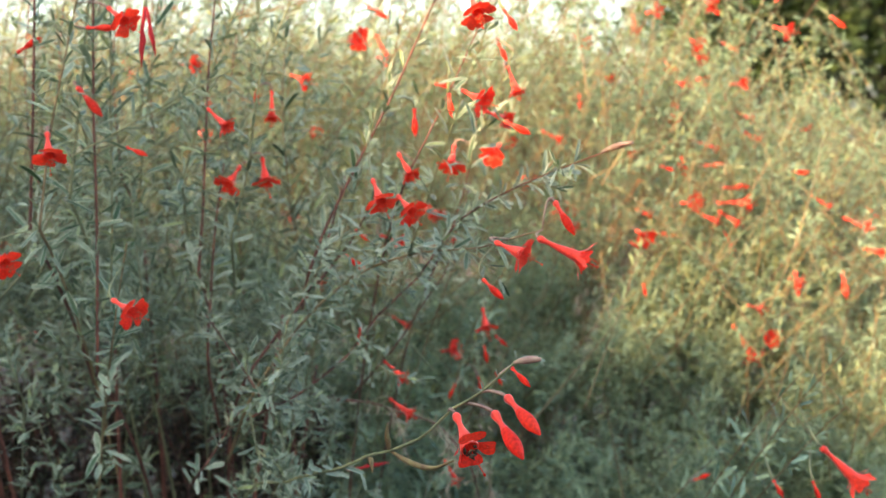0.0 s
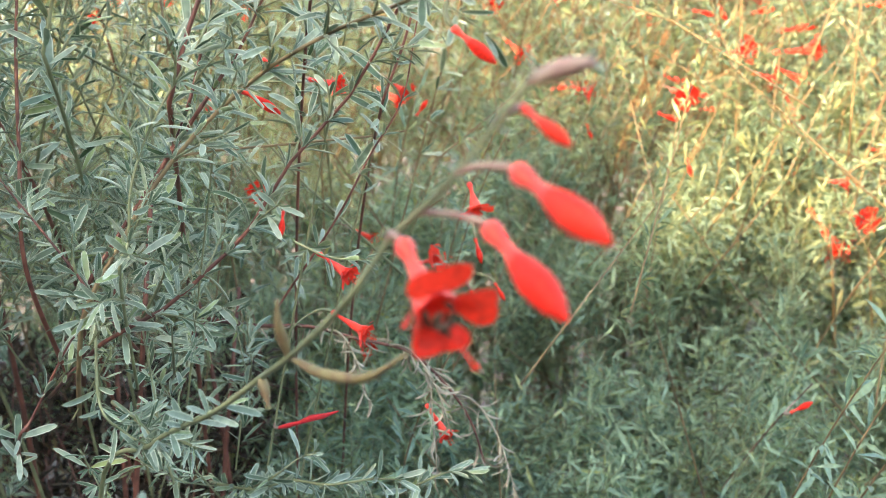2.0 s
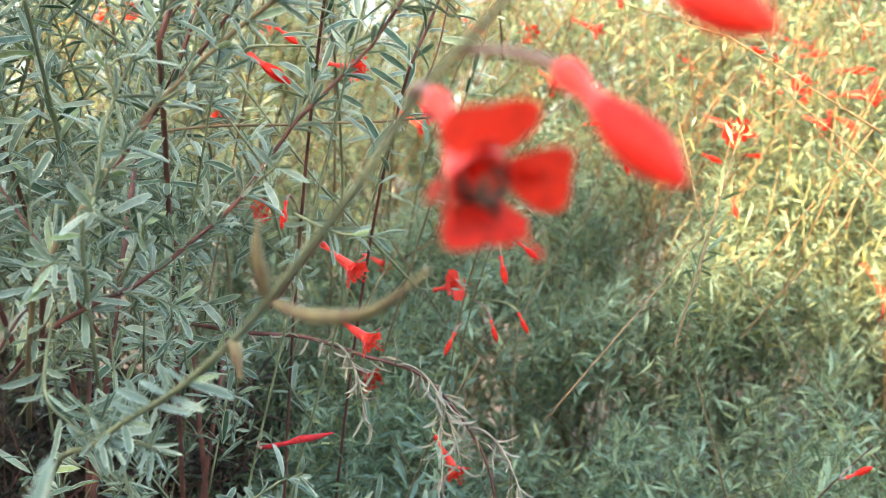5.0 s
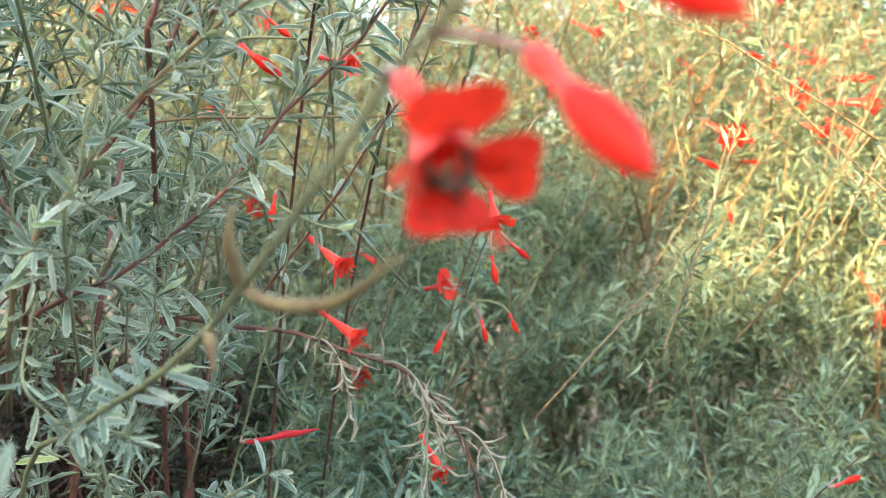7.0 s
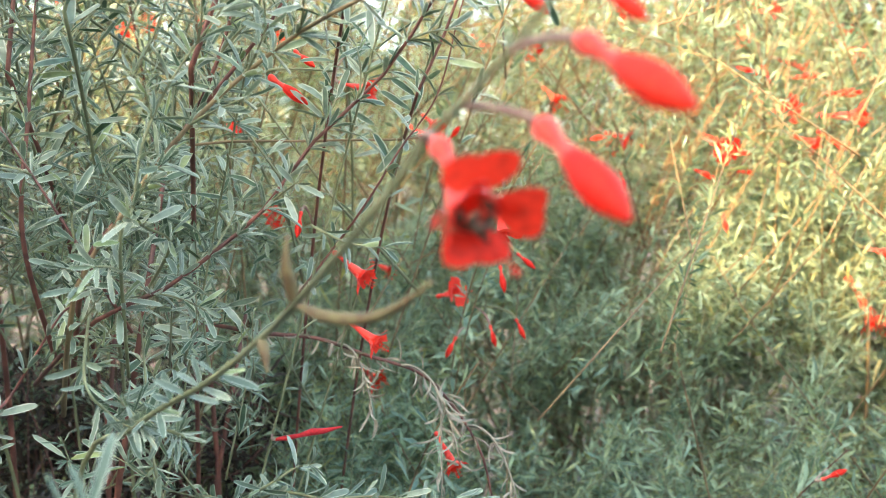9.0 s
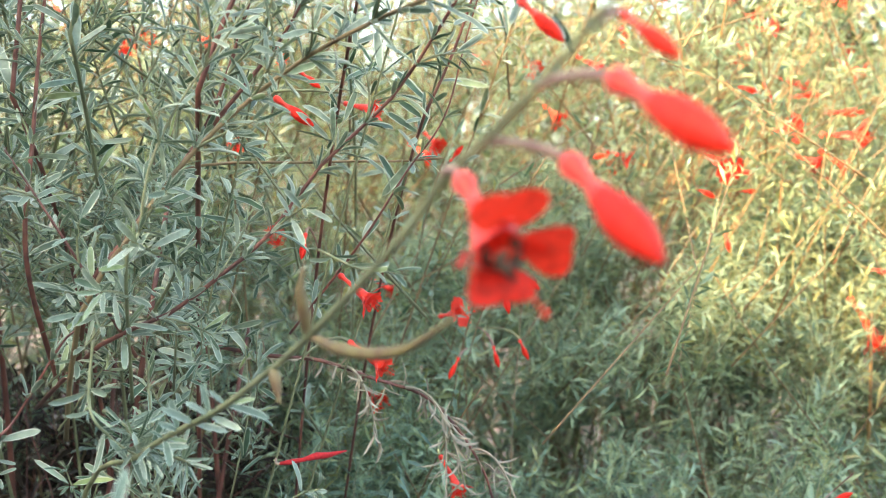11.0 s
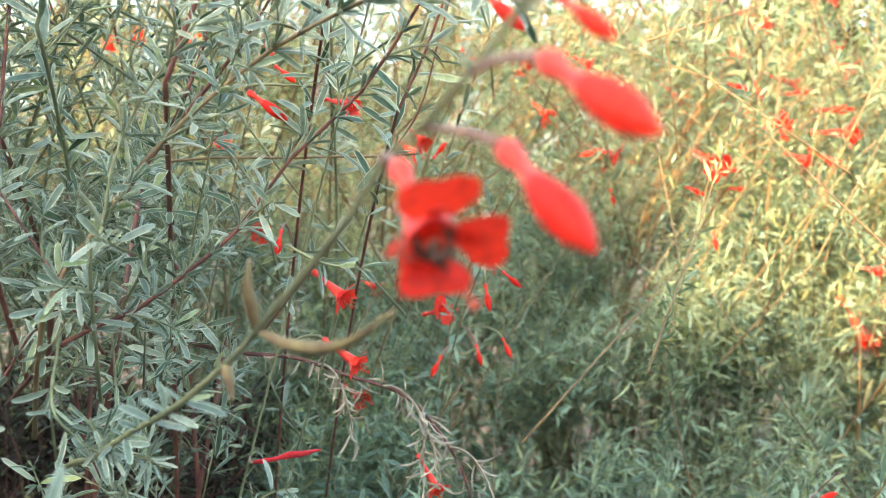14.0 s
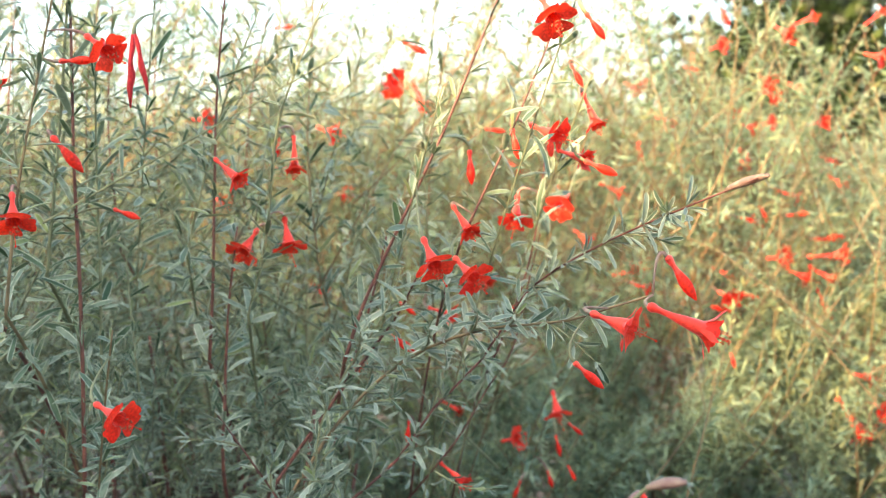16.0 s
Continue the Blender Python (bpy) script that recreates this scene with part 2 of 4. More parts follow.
# ---- unseen wall added to throw the shade, behind the camera ----
edge = Vector((0.69, -0.72, 0)).normalized()
across = Vector((-edge.y, edge.x, 0))
p0 = Vector((-1.560, -1.404, 0))
bm = bmesh.new()
bmesh.ops.create_cube(bm, size=1.0, matrix=Matrix.Diagonal((11.0, 0.25, 2.20, 1)))
# a taller block, added to shade the hollow in the far shrub
bmesh.ops.create_cube(bm, size=1.0, matrix=Matrix.Translation((-2.179, 0, 0.044)) @ Matrix.Diagonal((0.207, 0.40, 2.288, 1)))
bmesh.ops.bevel(bm, geom=bm.edges, offset=0.01, segments=2, affect='EDGES')
me = bpy.data.meshes.new("shade_wall")
bm.to_mesh(me)
bm.free()
me.materials.append(MAT_RENDER)
wall = tagged(new("shade_wall", me), "unseen brown wall with a taller block, added to shade the shrubs", "wall", kind="structure")
wall.matrix_world = Matrix.Translation(p0 + edge * 2.0 + across * -0.12 + Vector((0, 0, 1.10))) @ Matrix.Rotation(math.atan2(edge.y, edge.x), 4, 'Z')


# ---- trees in the distance ----
def tree(at, height, spread, low, seed):
    r = np.random.default_rng(seed)
    t = thing("tree", "dark green leafy tree standing beyond the shrubs", "tree", "trees beyond the shrubs", at)
    trunk = bezier((0, 0, -0.05), (0.1, 0, height * 0.3), (0.05, 0.1, height * 0.62), 8)
    piece("trunk", mesh_of("trunk", *tube(trunk, np.linspace(0.14, 0.06, 8), 8), MAT_BARK), t)
    centres = []
    for i in range(14):
        a = i * 2.4 + r.uniform(0, 1)
        z0 = r.uniform(0.15, 0.6) * height
        tip = np.array((math.cos(a) * spread * r.uniform(0.4, 1), math.sin(a) * spread * r.uniform(0.4, 1), z0 + r.uniform(0.05, 0.4) * height))
        s, _, _ = along(trunk, [min(1, z0 / (0.62 * height))])
        limb = bezier(s[0], (s[0] + tip) / 2 + np.array((0, 0, 0.15)), tip, 6)
        piece("limb", mesh_of("limb", *tube(limb, np.linspace(0.05, 0.012, 6), 6), MAT_BARK), t)
        centres += [limb[3], limb[4], limb[5]]
    for i in range(26):
        a = r.uniform(0, 6.3)
        q = math.sqrt(r.uniform(0, 1)) * spread
        centres.append(np.array((math.cos(a) * q, math.sin(a) * q, low + (height - low) * (1 - 0.5 * (q / spread) ** 2) * r.uniform(0.05, 1))))
    c = np.array(centres)[r.integers(0, len(centres), 7500)]
    p = c + r.normal(0, 0.2, (7500, 3)) * np.array((1.2, 1.2, 0.9))
    p[:, 2] = np.maximum(p[:, 2], 0.15)
    way = unit(r.normal(size=(7500, 3)) + np.array((0, 0, -0.3)))
    L = r.uniform(0.07, 0.13, 7500)
    piece("crown", mesh_of("crown", *leaf_set(p, way, r.normal(size=(7500, 3)), L, L * 0.5, 1), MAT_CROWN), t, "dense dark green crown")
    return t


tree((2.15, 8.2, 0), 2.4, 0.85, 0.3, 1)
tree((3.3, 8.6, 0), 3.6, 1.3, 0.3, 2)
tree((4.9, 8.0, 0), 3.9, 1.4, 0.2, 3)


# ---- shrubs: the leafy mass ----
def top_far(x, y):
    """Height of the far shrub's leafy surface."""
    z = 0.50 + 0.56 * (1 - np.exp(-np.maximum(y - 0.86, -0.1) * 1.9))
    z = z + 0.035 * np.sin(9 * x + 1.3) * np.cos(7 * y + 2.0 * x) + 0.02 * np.sin(23 * x - 11 * y)
    z = z + 0.05 * np.exp(-((x - 0.15) / 0.09) ** 2 - ((y - 1.03) / 0.10) ** 2)
    z = z - 0.05 * np.exp(-((x + 0.08) / 0.10) ** 2 - ((y - 1.12) / 0.14) ** 2)
    z = z + 0.07 * np.clip((y - 1.30) / 0.4, 0, 1)
    return z - 0.27 * np.clip((x - 0.36) / 0.5, 0, 1)


def top_near(x, y):
    z = 0.80 - 0.07 * np.clip((x + 0.26) / 0.10, 0, 1) - 0.43 * np.clip((x + 0.10) / 0.16, 0, 1) ** 1.3 + 0.03 * np.sin(17 * x + 5 * y)
    return z - 0.12 * np.clip((0.66 - y) / 0.06, 0, 1)


def shoots(count, xs, ys, top, depth, length, lean, seed, clump=None, hollow=None, ring=None):
    """Short leafy twigs that fill a shrub from its surface inwards."""
    global rng
    rng = np.random.default_rng(seed)
    many = count * 3 if clump else count
    x, y = rng.uniform(*xs, many), rng.uniform(*ys, many)
    z = top(x, y) - depth * rng.uniform(0, 1, many) ** 1.6
    if clump:
        thick = np.array([noise.noise(Vector((a, b, c)) * clump) for a, b, c in zip(x, y, z)])
        keep = np.sort(np.argsort(-thick - 0.10 * rng.normal(size=many))[:count])
        x, y, z = x[keep], y[keep], z[keep]
    if ring:
        wave = 1 + 0.10 * np.sin(9 * x + 2 * y) + 0.08 * np.sin(14 * y - 3 * x)
        keep = ((x - ring[0]) / ring[2]) ** 2 + ((y - ring[1]) / ring[3]) ** 2 < wave
        x, y, z, count = x[keep], y[keep], z[keep], int(keep.sum())
    if hollow is not None:
        keep = ~hollow(x, y, z) | (rng.uniform(0, 1, len(x)) < 0.08)
        x, y, z, count = x[keep], y[keep], z[keep], int(keep.sum())
    ln = rng.uniform(*length, count)
    d = unit(np.stack([rng.normal(lean[0], 0.45, count), rng.normal(lean[1], 0.45, count), rng.uniform(0.35, 1.1, count)], -1))
    tip = np.stack([x, y, z], -1)
    root = tip - d * ln[:, None]
    bend = (root + tip) / 2 + rng.normal(0, 0.12, (count, 3)) * ln[:, None] - np.array((0, 0, 0.12)) * ln[:, None]
    return [bezier(root[i], bend[i], tip[i], 6) for i in range(count)]


def CAVITY(x, y, z):
    """The dark hollow under the near shrub."""
    return (x < -0.07) & (x > -0.45) & (z < 0.635 + 0.03 * (x < -0.10)) & (y < 0.95 + 0.25 * np.clip((-0.12 - x) / 0.08, 0, 1))


def GAP(x, y, z):
    """A deep gap between the far shrub's leafy domes."""
    return ((x - 0.125) / 0.055) ** 2 + ((y - 1.00) / 0.16) ** 2 + ((z - 0.668) / 0.032) ** 2 < 1


def EITHER(x, y, z):
    return CAVITY(x, y, z) | GAP(x, y, z)


RING_FAR, RING_BACK, RING_NEAR = (0.15, 1.50, 1.00, 0.74), (0.08, 1.62, 1.25, 0.80), (-0.26, 0.82, 0.38, 0.25)
shrub_near = thing("fuchsia_shrub", "silver-grey leafy shrub with scarlet trumpet flowers, in shade", "shrub", "flowering shrubs", (-0.30, 0.80, 0))
shrub_far = thing("fuchsia_shrub", "broad grey-green shrub with scarlet flowers, half in sunlight", "shrub", "flowering shrubs", (0.40, 1.25, 0))
shrub_back = thing("fuchsia_shrub", "tall sunlit yellow-green shrub with many loose flowering stems", "shrub", "flowering shrubs", (0.0, 1.65, 0))
SHIFT = {shrub_near: np.array((-0.30, 0.80, 0)), shrub_far: np.array((0.40, 1.25, 0)), shrub_back: np.array((0.0, 1.65, 0))}


def grow(name, shrub, lines, mat_leaf, mat_stem, lod, radius, label, **kw):
    off = SHIFT[shrub]
    sets = [leaves_on(l - off, lod=lod, **kw) for l in lines]
    v, f = merge_leaves(sets, lod)
    ob = piece(name, mesh_of(name, v, f, mat_leaf, margin=margin_of(len(v), lod)), shrub, label)
    ob["kind"] = "stuff"
    st = piece("twig_mass", mesh_of("twig_mass", *join([tube((l - off)[[0, 3, 5]], np.linspace(radius, radius * 0.5, 3), 3) for l in lines]), mat_stem), shrub)
    st["kind"] = "stuff"


front_lines = shoots(4000, (-0.35, 0.75), (0.80, 1.20), top_far, 0.20, (0.05, 0.12), (0.15, -0.40), 11, 13.0, EITHER, RING_FAR)
grow("foliage", shrub_far, front_lines, MAT_LEAF_FAR, MAT_STEM_GREEN, 1, 0.0006, "dense narrow grey-green leaves", step=0.0090, per=5, length=0.0155, ratio=0.130, spread=60)
under_lines = shoots(1300, (-0.45, 0.80), (0.84, 1.16), lambda x, y: top_far(x, y) - 0.08, 0.36, (0.06, 0.12), (0.12, -0.45), 19, None, EITHER, RING_FAR)
grow("foliage", shrub_far, under_lines, MAT_LEAF_FAR, MAT_STEM_GREEN, 1, 0.0006, "dense inner grey-green leaves", step=0.0115, per=4, length=0.0165, ratio=0.14, spread=62)
deep_lines = shoots(620, (-0.6, 0.9), (1.30, 1.75), lambda x, y: top_far(x, y) - 0.16, 0.50, (0.10, 0.18), (0.1, -0.2), 20, None, None, RING_BACK)
grow("foliage", shrub_back, deep_lines, MAT_LEAF_FAR, MAT_STEM_GREEN, 1, 0.0009, "dense inner grey-green leaves", step=0.013, per=3, length=0.021, ratio=0.21, spread=66)
skirt_lines = shoots(680, (-0.25, 0.80), (1.00, 1.32), lambda x, y: top_far(x, y) - 0.20, 0.45, (0.09, 0.16), (0.1, -0.35), 24, None, None, RING_FAR)
grow("foliage", shrub_far, skirt_lines, MAT_LEAF_FAR, MAT_STEM_GREEN, 1, 0.0008, "dense inner grey-green leaves", step=0.013, per=3, length=0.021, ratio=0.20, spread=66)
far_lines = shoots(2900, (-0.80, 1.0), (1.15, 1.75), top_far, 0.18, (0.06, 0.13), (0.15, -0.30), 16, 9.0, GAP, RING_BACK)
grow("foliage", shrub_back, far_lines, MAT_LEAF_FAR, MAT_STEM_TAN, 1, 0.0007, "dense narrow grey-green leaves", step=0.0075, per=4, length=0.0125, ratio=0.15, spread=62)
back_lines = shoots(1500, (-1.2, 1.4), (1.60, 2.40), lambda x, y: top_far(x, y) - 0.02, 0.32, (0.10, 0.2), (0.1, -0.1), 12, ring=RING_BACK)
grow("foliage", shrub_back, back_lines, MAT_LEAF_FAR, MAT_STEM_TAN, 1, 0.0012, "dense narrow grey-green leaves", step=0.013, per=3, length=0.0200, ratio=0.19)
screen_lines = shoots(520, (-0.35, 0.55), (1.72, 2.20), lambda x, y: 0.96 + 0.02 * np.sin(9 * x), 0.30, (0.10, 0.2), (0.1, -0.1), 29)
grow("foliage", shrub_back, screen_lines, MAT_LEAF_FAR, MAT_STEM_TAN, 1, 0.0010, "dense narrow grey-green leaves", step=0.013, per=3, length=0.0210, ratio=0.21)
loose_lines = shoots(520, (-0.75, 0.75), (0.95, 1.6), lambda x, y: top_far(x, y) + 0.17, 0.17, (0.16, 0.30), (0.12, -0.02), 14, ring=RING_BACK)
grow("foliage", shrub_back, loose_lines, MAT_LEAF_FAR, MAT_STEM_TAN, 1, 0.0008, "loose upright leafy twigs", step=0.0085, per=4, length=0.0122, ratio=0.16)
high_lines = shoots(520, (-0.70, 0.60), (0.95, 1.5), lambda x, y: 1.09 + 0.07 * np.clip((-0.05 - x) / 0.2, 0, 1) + 0.03 * np.sin(11 * x) - 0.3 * np.clip((x - 0.25) / 0.4, 0, 1), 0.16, (0.2, 0.36), (0.28, -0.02), 17)
grow("foliage", shrub_back, high_lines, MAT_LEAF_FAR, MAT_STEM_TAN, 1, 0.0008, "loose upright leafy twigs", step=0.0100, per=4, length=0.0122, ratio=0.16)
core_lines = shoots(700, (-0.62, 0.0), (0.84, 1.05), lambda x, y: top_near(x, y) - 0.18, 0.34, (0.06, 0.13), (0.15, -0.30), 18, None, CAVITY, RING_NEAR)
grow("foliage", shrub_near, core_lines, MAT_LEAF_NEAR, MAT_STEM_GREEN, 1, 0.0007, "dense inner silver-grey leaves", step=0.010, per=3, length=0.019, ratio=0.2, spread=62)
near_lines = shoots(1080, (-0.62, 0.05), (0.63, 0.85), top_near, 0.24, (0.05, 0.12), (0.15, -0.40), 13, 15.0, lambda x, y, z: ((x < -0.15) & (z < 0.73)) | (z < 0.65 + 0.06 * np.clip((-0.07 - x) / 0.05, 0, 1)) | CAVITY(x, y, z), RING_NEAR)
grow("foliage", shrub_near, near_lines, MAT_LEAF_NEAR, MAT_STEM_GREEN, 3, 0.0006, "dense narrow silver-grey leaves", step=0.0100, per=6, length=0.0130, ratio=0.165, spread=58)
# dark leaf filling, painted shade for the hollow under the near shrub
shade_lines = shoots(620, (-0.52, -0.08), (0.90, 1.18), lambda x, y: 0.60 + 0.0 * x, 0.58, (0.08, 0.18), (0.05, -0.25), 25, ring=(-0.24, 1.0, 0.34, 0.30))
grow("shade_foliage", shrub_near, shade_lines, MAT_SHADE_LEAF, MAT_STEM_RED, 1, 0.0009, "leaves and twigs coloured dark brown for the shade inside the shrub", step=0.010, per=3, length=0.019, ratio=0.2, spread=62)
crest_lines = shoots(40, (-0.26, -0.05), (0.66, 0.86), lambda x, y: 0.97 + 0.03 * np.sin(19 * x + 7 * y), 0.14, (0.12, 0.20), (0.20, -0.05), 28)
grow("foliage", shrub_near, crest_lines, MAT_LEAF_NEAR, MAT_STEM_GREEN, 2, 0.0008, "loose upright silver-grey twigs", step=0.0120, per=4, length=0.0130, ratio=0.165)
upper_lines = shoots(110, (-0.55, -0.07), (0.64, 0.92), lambda x, y: top_near(x, y) + 0.14 - 0.06 * (y < 0.68), 0.16, (0.10, 0.22), (0.22, -0.05), 15)
grow("foliage", shrub_near, upper_lines, MAT_LEAF_NEAR, MAT_STEM_GREEN, 3, 0.0010, "loose upright silver-grey twigs", step=0.0130, per=6, length=0.0130, ratio=0.165)


# ---- woody stems inside the shrubs ----
def woody(shrub, count, xs, ys, top, seed, mat):
    r = np.random.default_rng(seed)
    off = SHIFT[shrub]
    for i in range(count):
        x, y = r.uniform(*xs), r.uniform(*ys)
        z = float(top(np.array(x), np.array(y))) - r.uniform(0.02, 0.12)
        foot = np.array((off[0] + (x - off[0]) * 0.55 + r.normal(0, 0.04), off[1] + (y - off[1]) * 0.5 + r.normal(0, 0.04) + 0.08, -0.02))
        line = bezier(foot, (foot + (x, y, z)) / 2 + np.array((r.normal(0, .04), r.normal(0, .04), 0.05)), (x, y, z), 9)
        piece("woody_stem", mesh_of("woody_stem", *tube(line - off, np.linspace(0.0035, 0.0012, 9), 6), mat), shrub)


woody(shrub_near, 12, (-0.55, -0.05), (0.70, 0.95), top_near, 21, MAT_STEM_RED)
woody(shrub_far, 30, (0.0, 0.7), (1.0, 1.2), top_far, 23, MAT_STEM_TAN)
woody(shrub_back, 50, (-0.5, 0.8), (1.2, 1.7), top_far, 22, MAT_STEM_TAN)


# ---- flowers: shapes shared by all blossoms ----
def lathe(profile, sides=12, ribs=0.0):
    z = np.array([p[0] for p in profile])
    r = np.array([p[1] for p in profile])
    a = np.arange(sides) * 2 * math.pi / sides
    k = 1 + ribs * np.cos(4 * a)[None]
    v = np.stack([np.cos(a)[None] * r[:, None] * k, np.sin(a)[None] * r[:, None] * k, np.repeat(z[:, None], sides, 1)], -1).reshape(-1, 3)
    t = []
    for i in range(len(z) - 1):
        for j in range(sides):
            q, w2 = i * sides + j, i * sides + (j + 1) % sides
            t += [(q, w2, w2 + sides), (q, w2 + sides, q + sides)]
    return v, np.array(t)


def petal(length, width, flare, curl, rim, z0, notch=0.22, nu=7, nv=6):
    """One notched, cupped petal that springs from the rim of the tube."""
    v, t = [], []
    for i in range(nv):
        s = i / (nv - 1)
        half = width * 0.5 * (0.5 + 0.62 * math.sin(min(1.0, s * 1.12) * math.pi * 0.62))
        for j in range(nu):
            u = 2 * j / (nu - 1) - 1
            reach = length * (s - notch * s ** 3 * (1 - abs(u)) ** 1.5 - 0.16 * s ** 2 * abs(u) ** 3)
            ang = radians(flare + curl * s)
            out, upw = reach * math.sin(ang), reach * math.cos(ang)
            cup = 0.16 * half * u * u
            v.append((rim + out - cup * math.cos(ang), u * half, z0 + upw + cup * math.sin(ang)))
    for i in range(nv - 1):
        for j in range(nu - 1):
            q = i * nu + j
            t += [(q, q + 1, q + nu + 1), (q, q + nu + 1, q + nu)]
    return np.array(v), np.array(t)


mm = 0.001
TUBE_OPEN = mesh_of("tube", *lathe([(0, .9*mm), (1*mm, 1.9*mm), (2.6*mm, 2.3*mm), (4.4*mm, 1.8*mm), (6*mm, 1.35*mm), (9*mm, 1.6*mm), (13*mm, 2.7*mm), (17*mm, 3.9*mm), (20*mm, 4.6*mm), (21.5*mm, 4.9*mm)]), MAT_TUBE)
TUBE_LONG = mesh_of("tube", *lathe([(0, .9*mm), (1*mm, 1.9*mm), (2.6*mm, 2.2*mm), (4.4*mm, 1.5*mm), (7*mm, 1.2*mm), (11*mm, 1.5*mm), (16*mm, 2.3*mm), (21*mm, 3.0*mm), (25*mm, 3.3*mm), (27*mm, 3.4*mm)]), MAT_TUBE)
BUD_TUBE = mesh_of("tube", *lathe([(0, .9*mm), (1*mm, 1.9*mm), (2.4*mm, 2.0*mm), (4.2*mm, 1.55*mm), (6*mm, 1.15*mm), (8*mm, 1.3*mm), (10.4*mm, 1.9*mm)], 14), MAT_TUBE)
BUD_CALYX = mesh_of("calyx", *lathe([(10.2*mm, 1.87*mm), (13*mm, 2.6*mm), (16*mm, 3.05*mm), (18.5*mm, 3.0*mm), (21*mm, 2.5*mm), (23.5*mm, 1.55*mm), (25.4*mm, .7*mm), (26*mm, .1*mm)], 16, 0.05), MAT_PETAL)
PETAL_OPEN = [mesh_of("petal", *petal(ln * mm, wd * mm, fl, cu, 4.5*mm, 21.0*mm, 0.17), MAT_PETAL) for ln, wd, fl, cu in ((9.6, 13.0, 56, 16), (10.2, 13.4, 64, 12), (9.6, 13.0, 60, 20), (9.4, 12.6, 50, 20))]
PETAL_CUP = [mesh_of("petal", *petal(ln * mm, wd * mm, fl, cu, 4.6*mm, 20.6*mm, nt, 9, 8), MAT_PETAL) for ln, wd, fl, cu, nt in ((9.0, 10.4, 50, 16, 0.10), (9.4, 12.6, 73, 12, 0.16), (5.6, 9.4, 12, 14, 0.16), (7.0, 11.4, 8, 24, 0.12))]
PETAL_HALF = mesh_of("petal", *petal(8.5*mm, 7.6*mm, 12, 30, 3.0*mm, 25.0*mm), MAT_PETAL)
SEPAL_OPEN = mesh_of("sepal", *petal(6.5*mm, 3.4*mm, 48, 20, 4.7*mm, 19.0*mm, -0.25, 3, 5), MAT_TUBE)
SEPAL_CUP = mesh_of("sepal", *petal(5.0*mm, 3.0*mm, 28, 16, 4.7*mm, 19.0*mm, -0.25, 3, 5), MAT_TUBE)
SEPAL_HALF = mesh_of("sepal", *petal(9.5*mm, 3.0*mm, 26, 26, 3.2*mm, 24.0*mm, -0.25, 3, 5), MAT_TUBE)
WILT_TUBE = mesh_of("tube", *tube([(0, 0, 0), (.4*mm, .5*mm, 8*mm), (-.6*mm, .3*mm, 18*mm), (.8*mm, -.4*mm, 28*mm), (0, .4*mm, 36*mm), (1.2*mm, 0, 50*mm)], [1.2*mm, 2.0*mm, 1.6*mm, 2.8*mm, 2.2*mm, .5*mm], 7), MAT_WILT)


def stamen_mesh(z_from, z_to, reach, fat=1.0):
    end = np.array((reach, 0.2, z_to)) * mm
    fil = tube(bezier((1.6*mm, 0, z_from * mm), (2.2*mm, 0.3*mm, (z_from + z_to) / 2 * mm), end, 5), 0.17*mm, 4)
    tip = tube([end + np.array((0, -1.2*mm, -.2*mm)) * fat, end, end + np.array((0, 1.2*mm, .3*mm)) * fat], np.array((.25, .55, .25)) * mm * fat, 5)
    me = mesh_of("stamen", *join([fil, tip]), MAT_PETAL)
    me.materials.append(MAT_ANTHER_SHADED if fat > 1 else MAT_ANTHER)
    me.polygons.foreach_set("material_index", np.concatenate([np.zeros(len(fil[1]), np.int32), np.ones(len(tip[1]), np.int32)]))
    return me


STAMEN = [stamen_mesh(12, 29, 2.4), stamen_mesh(12, 27, 3.0), stamen_mesh(12, 31, 1.8)]
# oversized near-black anthers fill the cup flower's throat as painted shade
STAMEN_CUP = [stamen_mesh(10, 24, 1.5, 1.8), stamen_mesh(10, 22, 2.8, 1.7), stamen_mesh(10, 26, 0.6, 1.8)]
STAMEN_LONG = [stamen_mesh(14, 35, 2.4), stamen_mesh(14, 32, 3.0), stamen_mesh(14, 37, 1.8)]
STYLE = mesh_of("style", *join([tube(bezier((0, 0, 8*mm), (0, 0, 26*mm), (1.5*mm, .5*mm, 37*mm), 6), .22*mm, 5), tube([(1.5*mm, .5*mm, 36.6*mm), (1.6*mm, .5*mm, 37.3*mm), (1.7*mm, .5*mm, 38.2*mm)], [.3*mm, .8*mm, .3*mm], 6)]), MAT_PETAL)

BLOSSOMS = []


